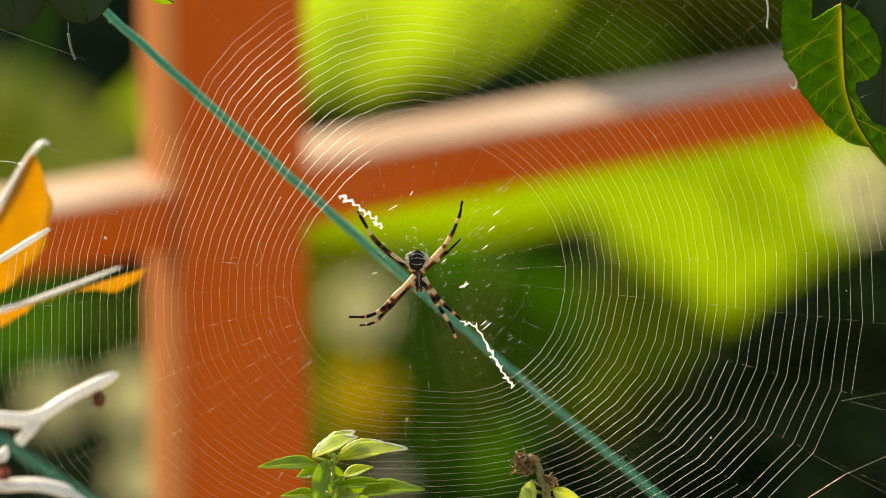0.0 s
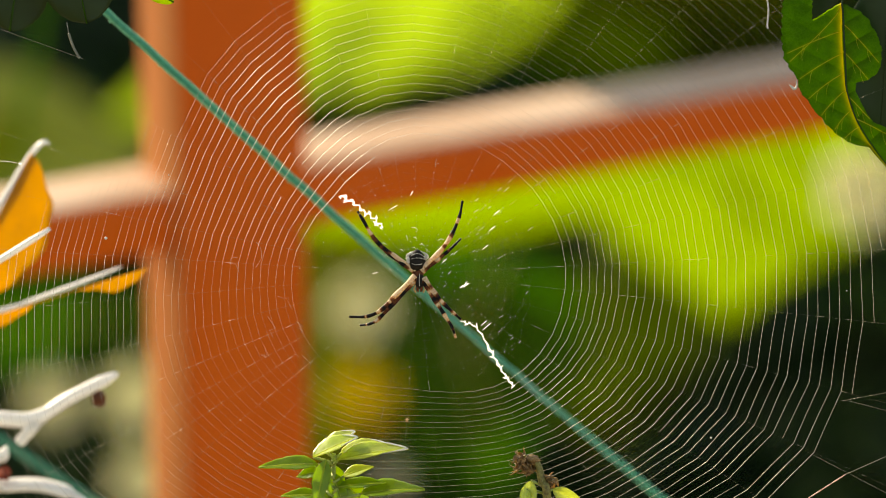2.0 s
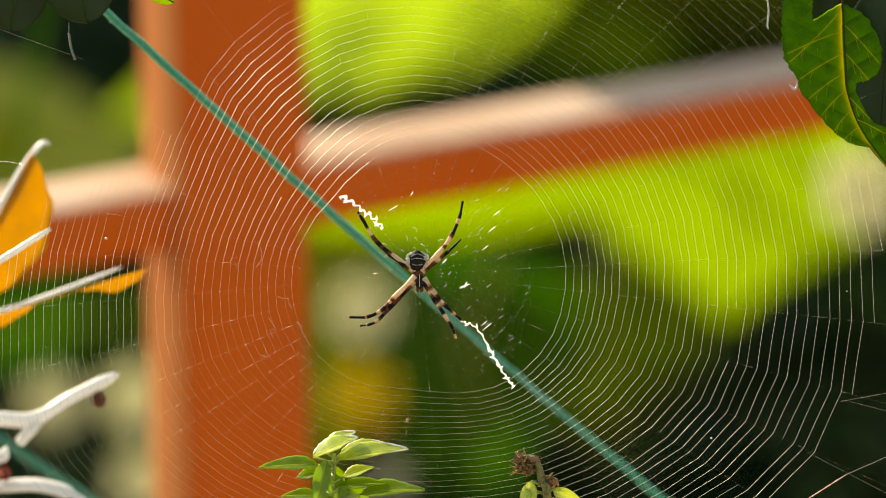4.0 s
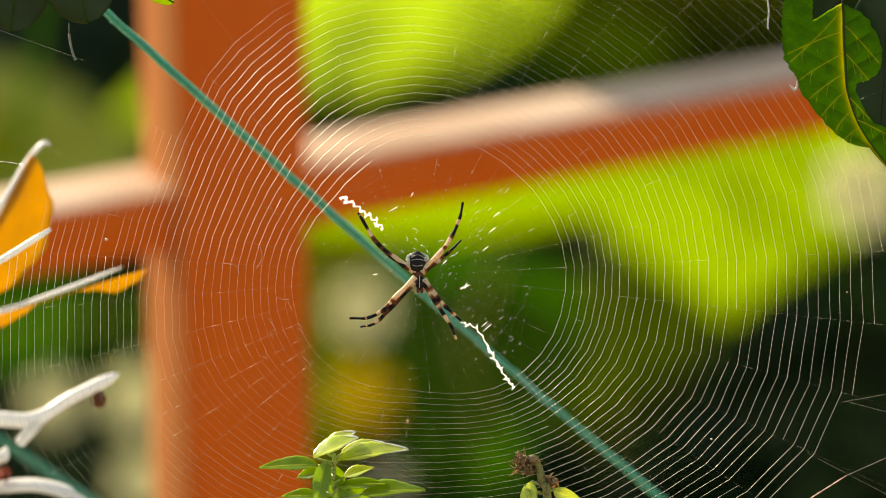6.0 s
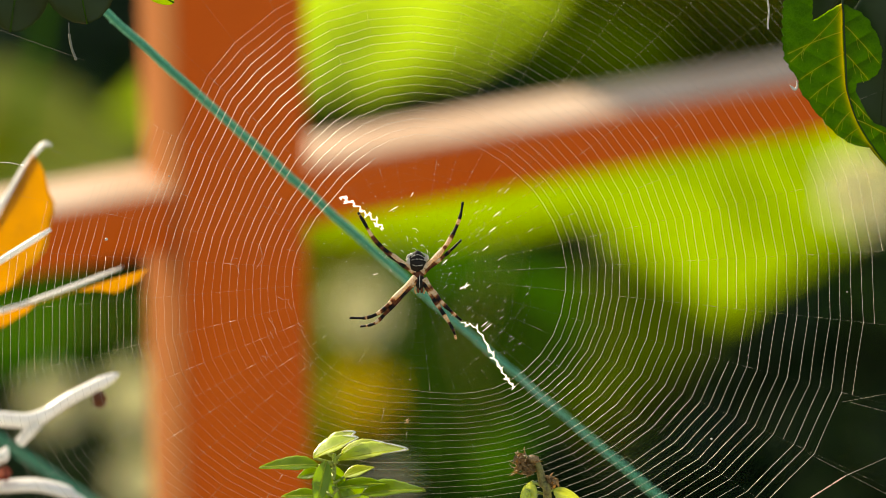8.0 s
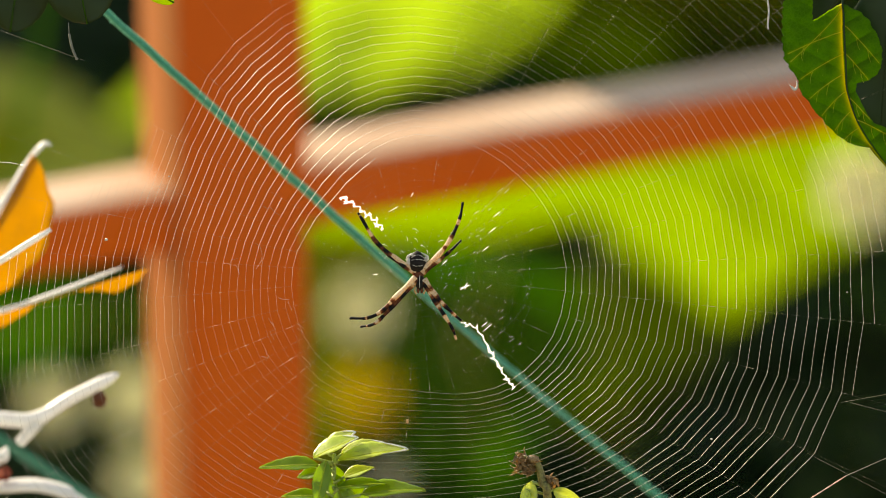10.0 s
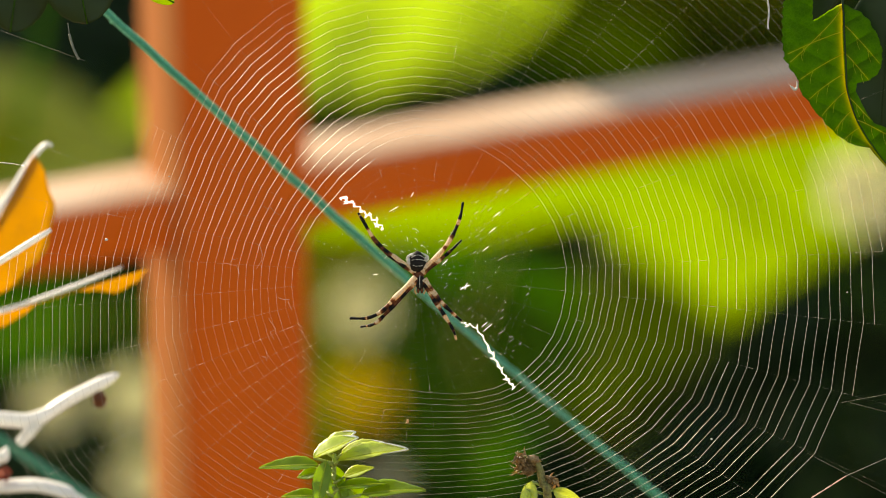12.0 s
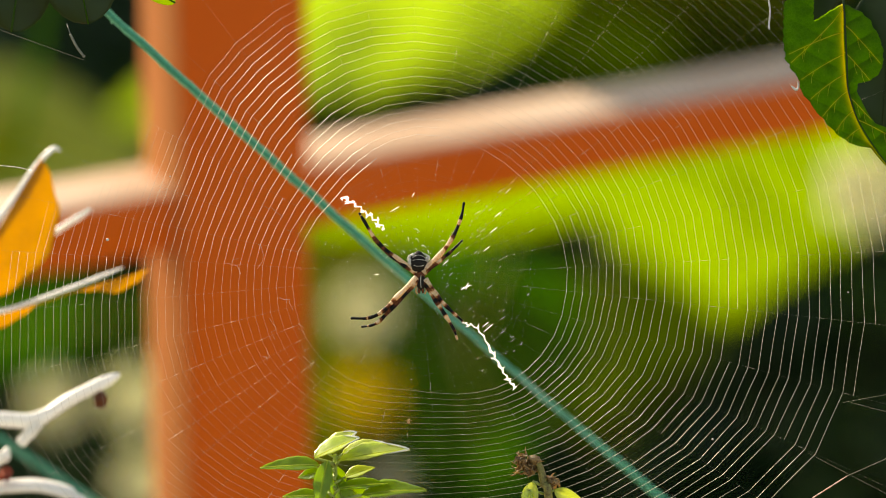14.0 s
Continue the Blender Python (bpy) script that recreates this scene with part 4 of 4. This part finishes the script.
def dried_bud():
    rnd = random.Random(9)
    foot = Vector((0.0345, 0.0, 0))
    p = thing("dried_flower", "withered brown flower head bending on a yellowish stalk", "flower", Matrix.Translation(foot))
    inv = Matrix.Translation(-foot)
    sheet = inv @ at(0, 0.001, -0.014)
    line = bend([(0, 0, -0.03), (0.004, 0, 0.7), sheet @ Vector((0.0372, -0.17, -0.04)), sheet @ Vector((0.0368, -0.094, -0.008)), sheet @ Vector((0.0348, -0.083, -0.006)), sheet @ Vector((0.0330, -0.0765, -0.006)), sheet @ Vector((0.0295, -0.0740, -0.006))], 8)
    part("stalk", Shape().tube(line, [0.0022] * 16 + [0.0019 - 0.00003 * i for i in range(len(line) - 16)], 8), DRYSTALK, p)
    for k in range(30):
        a = rnd.uniform(150, 290)
        m = sheet @ facing(0.0295 + rnd.uniform(-0.003, 0.003), -0.0755 + rnd.uniform(-0.003, 0.002), 0.006 + rnd.uniform(-0.002, 0.002), a, rnd.uniform(-80, 80), rnd.uniform(-40, 40))
        part("withered_petal", Shape().blade(rnd.uniform(0.002, 0.0042), rnd.uniform(0.0007, 0.0015), oval, 0.9, 0.9, 0.8, 8, 3, 0.0002, rnd=rnd), DRY, p, m=m)
    part("flower_base", Shape().ball(sheet @ Vector((0.0315, -0.0750, -0.006)), (0.0026, 0.0020, 0.0017), 8, 10, rough=0.2, rnd=rnd), DRY, p)
    for k in range(9):
        m = sheet @ facing(0.0372 + rnd.uniform(-0.0015, 0.0015), -0.0835 + rnd.uniform(-0.002, 0.002), 0.006, rnd.uniform(-60, 120), rnd.uniform(-80, 80), rnd.uniform(-30, 30))
        part("withered_petal", Shape().blade(rnd.uniform(0.002, 0.004), 0.001, oval, 0.8, 0.6, 0.5, 6, 2, 0.0002, rnd=rnd), DRY, p, m=m)
    for x, h, along, size, half in ((0.0310, -0.0825, -100, 0.014, 0.0030), (0.0385, -0.0855, -25, 0.012, 0.0026), (0.0285, -0.0850, -80, 0.010, 0.0022)):
        part("leaf", Shape().blade(size, half, oval, 0.3, 0.15, 0.05, 12, 4, 0.0003, rnd=rnd), LIT_HERB, p, m=sheet @ facing(x, h, 0.006, along, 10, 5))
        part("leaf_stalk", Shape().tube([sheet @ Vector((x, h, -0.006)), sheet @ Vector((0.0350, h - 0.002, -0.007))], 0.0005, 6), STEM, p)


dried_bud()


def amber_plant():
    """Curled leaves with glowing amber blades; sun glare on their upper edges is built as pale tubes."""
    foot = Vector((-0.30, 0.235, 0))
    p = thing("amber_leaved_plant", "plant with curled amber leaves and pale sunlit rims", "plant", Matrix.Translation(foot))
    inv = Matrix.Translation(-foot)
    sheet = inv @ at(0, 0)
    back = 0.10
    g = 1.067

    def w(x, h, deep=0.0):
        return sheet @ Vector((x * g, h * g, -back - deep))

    part("stem", Shape().tube(bend([(0, 0, -0.03), (0.01, 0, 0.6), (0.0, 0, 1.0), (0.0, 0, 1.26)], 8), 0.005, 8), STEM, p)
    # the large leaf; its own origin is where it joins its stalk
    hinge = w(-0.172, -0.018)
    leaf = part("leaf", Shape(), AMBER, p, "amber leaf glowing in the sun", m=Matrix.Translation(hinge))
    half = leaf_outline(((0, 0.05), (1, 0.02)), ((0, 0.3), (0.25, 0.8), (0.5, 1.0), (0.75, 0.82), (0.92, 0.4), (1, 0.03)))
    turn = Matrix.Translation(-hinge) @ sheet @ facing(-0.172 * g, -0.018 * g, back, 63, 12, 0)
    leaf.data = Shape().blade(0.062, 0.0205, half, 0.1, 0.03, 0.03, 20, 8, 0.0005, m=turn).mesh("leaf", AMBER)
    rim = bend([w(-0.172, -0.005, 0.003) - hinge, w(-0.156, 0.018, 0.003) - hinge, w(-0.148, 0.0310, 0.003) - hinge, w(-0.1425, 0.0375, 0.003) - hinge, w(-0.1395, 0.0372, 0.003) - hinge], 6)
    part("glare_rim", Shape().tube(rim, [0.0019] * 12 + [0.0017] * 6 + [0.0015, 0.0014, 0.0013, 0.0012, 0.0010, 0.0008, 0.0006], 8, squash=0.5), PALE, leaf, "sun glare along the upper edge of the curled leaf")
    strand = bend([w(-0.152, 0.0294, -0.095) - hinge, w(-0.1455, 0.0292, -0.095) - hinge, w(-0.1418, 0.0286, -0.095) - hinge], 5)
    part("silk_strand", Shape().tube(strand, 0.00009, 5).ball(w(-0.1408, 0.0284, -0.095) - hinge, (0.0007, 0.0003, 0.0004), 5, 6), WHITE_SILK, leaf)
    part("leaf_stalk", Shape().tube(bend([(0, 0, 1.2), hinge * 0.5 + Vector((0, 0, 0.62)), hinge], 6), 0.0013, 6), STEM, p)
    # the long leaf under it
    low = leaf_outline(((0, 0.02), (1, 0.02)), ((0, 0.4), (0.2, 0.9), (0.32, 0.5), (0.4, 0.03), (0.62, 0.03), (0.68, 0.3), (0.82, 1.0), (0.93, 0.7), (1, 0.03)))
    lf = part("leaf", Shape().blade(0.0735, 0.0052, low, 0.1, 0.0, 0.02, 40, 6, 0.0005), AMBER, p, "long amber leaf with sun glare on its rim", m=sheet @ facing(-0.1705 * g, -0.0275 * g, back, 17.5, 10, 0))
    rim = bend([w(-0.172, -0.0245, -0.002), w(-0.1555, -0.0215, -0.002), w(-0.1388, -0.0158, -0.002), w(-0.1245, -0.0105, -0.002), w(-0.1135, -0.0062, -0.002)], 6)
    part("glare_rim", Shape().tube(rim, [0.0017] * 8 + [0.0015] * 8 + [0.0013] * 5 + [0.001, 0.0009, 0.0007, 0.0004], 8, squash=0.5), PALE, lf, "sun glare along the upper edge of the long leaf", m=(sheet @ facing(-0.1705 * g, -0.0275 * g, back, 17.5, 10, 0)).inverted())
    part("leaf_stalk", Shape().tube(bend([(0, 0, 1.18), w(-0.19, -0.026), w(-0.17, -0.0265)], 6), 0.0013, 6), STEM, p)
    # pale forked stalk
    fork = part("pale_stalk", Shape().tube(bend([(0, 0, 1.16), w(-0.175, -0.0585), w(-0.1568, -0.0600), w(-0.1445, -0.0600), w(-0.1328, -0.0530), w(-0.1225, -0.0478), w(-0.1150, -0.0440)], 6), [0.002] * 6 + [0.003] * 14 + [0.0025] * 6 + [0.0024] * 6 + [0.0022, 0.002, 0.0017, 0.0012, 0.0006], 8), PALE, p, "pale sunlit forked stalk")
    part("fork", Shape().tube(bend([w(-0.1440, -0.0610), w(-0.1480, -0.0660), w(-0.1505, -0.0690)], 5), [0.0026] * 5 + [0.0022] * 5 + [0.0012], 8), PALE, fork)
    part("bud", Shape().ball(w(-0.1218, -0.0530), (0.003, 0.003, 0.003), 7, 9, rough=0.15, rnd=random.Random(1)).tube([w(-0.1218, -0.0520), w(-0.1230, -0.0485)], 0.0006, 6), BROWN, fork, "small dark brown bud")
    # lowest leaf and a red shoot
    part("leaf", Shape().tube(bend([(0, 0, 1.12), w(-0.175, -0.0850), w(-0.1560, -0.0838), w(-0.1430, -0.0835), w(-0.1310, -0.0870), w(-0.1230, -0.0930)], 6), [0.0016] * 6 + [0.0038] * 18 + [0.0020] * 6 + [0.001], 8, squash=0.5), PALE, p, "pale curled leaf rim")
    part("shoot", Shape().tube(bend([(0, 0, 1.13), w(-0.170, -0.0755), w(-0.1575, -0.0740), w(-0.1545, -0.0700)], 5), [0.0014] * 10 + [0.0022, 0.0026, 0.0024, 0.0018, 0.0012, 0.0008], 8), PALE, p)
    part("red_leaf", Shape().tube(bend([(0, 0, 1.13), w(-0.165, -0.0800), w(-0.1560, -0.0790), w(-0.1545, -0.0770)], 5), [0.0012] * 10 + [0.002, 0.0024, 0.0024, 0.0018, 0.0012, 0.0008], 8), RED, p, "small red leaf")
    return leaf, hinge, sheet


amber_leaf, amber_hinge, amber_sheet = amber_plant()


def loose_straw():
    """A pale stiff straw that leans across the amber leaf and slips along it in the wind."""
    o = thing("dry_straw", "pale dry straw leaning across the amber leaf", "straw", at(-0.1602, -0.0032, 0.043, 32))
    part("straw", Shape().tube([(0.0055 * i - 0.024, 0, 0.00015 * math.sin(i)) for i in range(9)], [0.0012] * 7 + [0.0011, 0.0007], 8), PALE, o)
    return o


straw = loose_straw()


def left_shrub():
    foot = Vector((-0.22, -0.02, 0))
    p = thing("dark_leaf_shrub", "shrub with a rounded dark green leaf over the twine", "shrub", Matrix.Translation(foot))
    inv = Matrix.Translation(-foot)
    sheet = inv @ at(0, 0)
    top = inv @ spot(-0.20, 0.13, 0.012)
    part("stem", Shape().tube(bend([(0, 0, -0.03), (0, 0.01, 0.8), (0, 0.03, 1.35), top], 8), [0.006] * 16 + [0.003] * 9, 8), STEM, p)
    for x, h, back, along, size, half, mat, label in ((-0.1325, 0.1115, 0.004, -80, 0.032, 0.0135, DARKGREEN, "rounded dark green leaf in shade"),
                                                      (-0.1085, 0.0945, 0.004, -28, 0.0145, 0.0032, LIME, "small lime green leaf tip"),
                                                      (-0.152, 0.108, 0.03, -100, 0.03, 0.012, DARKGREEN, "dark green leaf in shade")):
        lf = part("leaf", Shape().blade(size, half, lambda t, s: max(0.03, math.sin(math.pi * min(1, 0.04 + t * 0.96)) ** 0.5) * (1 + 0.02 * math.sin(60 * t)), -0.1, 0.1, 0.05, 22, 6, 0.0003), mat, p, label, m=sheet @ facing(x, h, back, along, 0, -5))
        part("midrib", Shape().tube([(0, size * t / 6, -0.1 * size * (t / 6) ** 2 + 0.0003) for t in range(7)], 0.0003, 5), MIDGREEN, lf)
        part("leaf_stalk", Shape().tube(bend([top, (top + sheet @ Vector((x, h, -back))) / 2 + Vector((0, 0, 0.005)), sheet @ Vector((x, h, -back))], 4), 0.0007, 6), STEM, p)


left_shrub()


def wisp():
    o = thing("silk_wisp", "grey twisted wisp of old silk hanging from the dark leaf", "silk wisp", at(-0.1328, 0.0765, 0.002))
    line = bend([(0, 0, 0), (0.0004, -0.0025, 0.0002), (0.001, -0.0055, 0), (0.0022, -0.0088, 0)], 6)
    part("strand", Shape().tube(line, [0.0003 + 0.0002 * abs(math.sin(i * 1.3)) for i in range(len(line))], 6), OLD_SILK, o)
    part("knot", Shape().ball((0.0023, -0.009, 0), (0.0006, 0.0005, 0.0005), 6, 7), OLD_SILK, o)
    part("thread", Shape().tube([(0, 0, 0), (-0.0002, 0.004, -0.002)], 0.0002, 5), OLD_SILK, o)
    return o


hanging_wisp = wisp()


def mote():
    o = thing("flying_insect", "tiny pale flying insect lit by the sun", "insect", at(0.2, -0.1, 0.02))
    part("body", Shape().ball((0, 0, 0), (0.0005, 0.0009, 0.0005), 6, 8), CREAM, o)
    for side in (-1, 1):
        part("wing", Shape().blade(0.0013, 0.0004, oval, 0.1, 0.1, rows=6, cols=2, thick=0.00004), SILVER, o, m=pose(0, 0, 0.0004, 10, 0, side * 70))
    return o


insect = mote()


# ---- what moves ----
def motions():
    # the web breathes by a few tenths of a millimetre, and the spider with it
    sway = [(0, 0, 0), (2, 0, 0), (3, 0, 0.0), (5.5, 0.0, -0.2), (6.5, 0.0, -0.32), (7.5, 0, -0.2), (8.2, 0, -0.2), (10.5, 0, -0.32), (12, 0, -0.3), (13, 0, -0.2), (14, 0, -0.25)]
    for ob in (web, spid):
        walk(ob, [(t, at(HUB[0] + x * 0.001, HUB[1] + y * 0.001)) for t, x, y in sway])
    # the amber leaf nods, most of all at the end
    nod = [(0, 0), (0.5, 0.2), (1.0, -0.4), (1.5, -0.6), (2, 0), (3, 0), (5.5, 0), (6.5, -0.5), (7, -1.0), (7.5, -0.4), (8.2, -0.6), (10.5, -0.4), (11, -1.0), (11.5, -1.4), (12, -0.9), (12.5, -0.9), (13, -2.6), (13.5, -1.6), (14, -3.4)]
    axis = amber_sheet.to_3x3() @ Vector((0, 0, 1))
    walk(amber_leaf, [(t, Matrix.Translation(amber_hinge) @ Matrix.Rotation(radians(a), 4, axis)) for t, a in nod])
    slip = [(0, -0.1602, -0.0032, 0.043), (12.9, -0.1600, -0.0034, 0.043), (13.1, -0.1600, -0.0034, 0.044), (13.5, -0.1592, -0.0024, 0.052), (13.7, -0.1524, 0.0045, 0.118), (14, -0.1522, 0.0047, 0.118)]
    walk(straw, [(t, at(x, h, b, 32)) for t, x, h, b in slip])
    swing = [(0, 0), (0.5, 6), (1, 4), (1.5, 8), (2, 9), (2.5, 3), (3, 1), (5.5, -4), (6.5, 3), (7.5, 0), (8.2, 1), (10.5, 4), (11, 9), (11.5, 9), (12.5, 3), (13, 9), (13.5, 12), (14, 17)]
    walk(hanging_wisp, [(t, at(-0.1328, 0.0765, 0.002, a)) for t, a in swing])
    flight = [(0, 0.3, -0.16), (1.2, 0.22, -0.12), (1.4, 0.0696, -0.0565), (1.5, 0.0684, -0.0532), (1.7, 0.14, 0.03), (2.0, 0.24, 0.12), (14, 0.3, 0.16)]
    walk(insect, [(t, at(x, h, 0.012)) for t, x, h in flight])


motions()
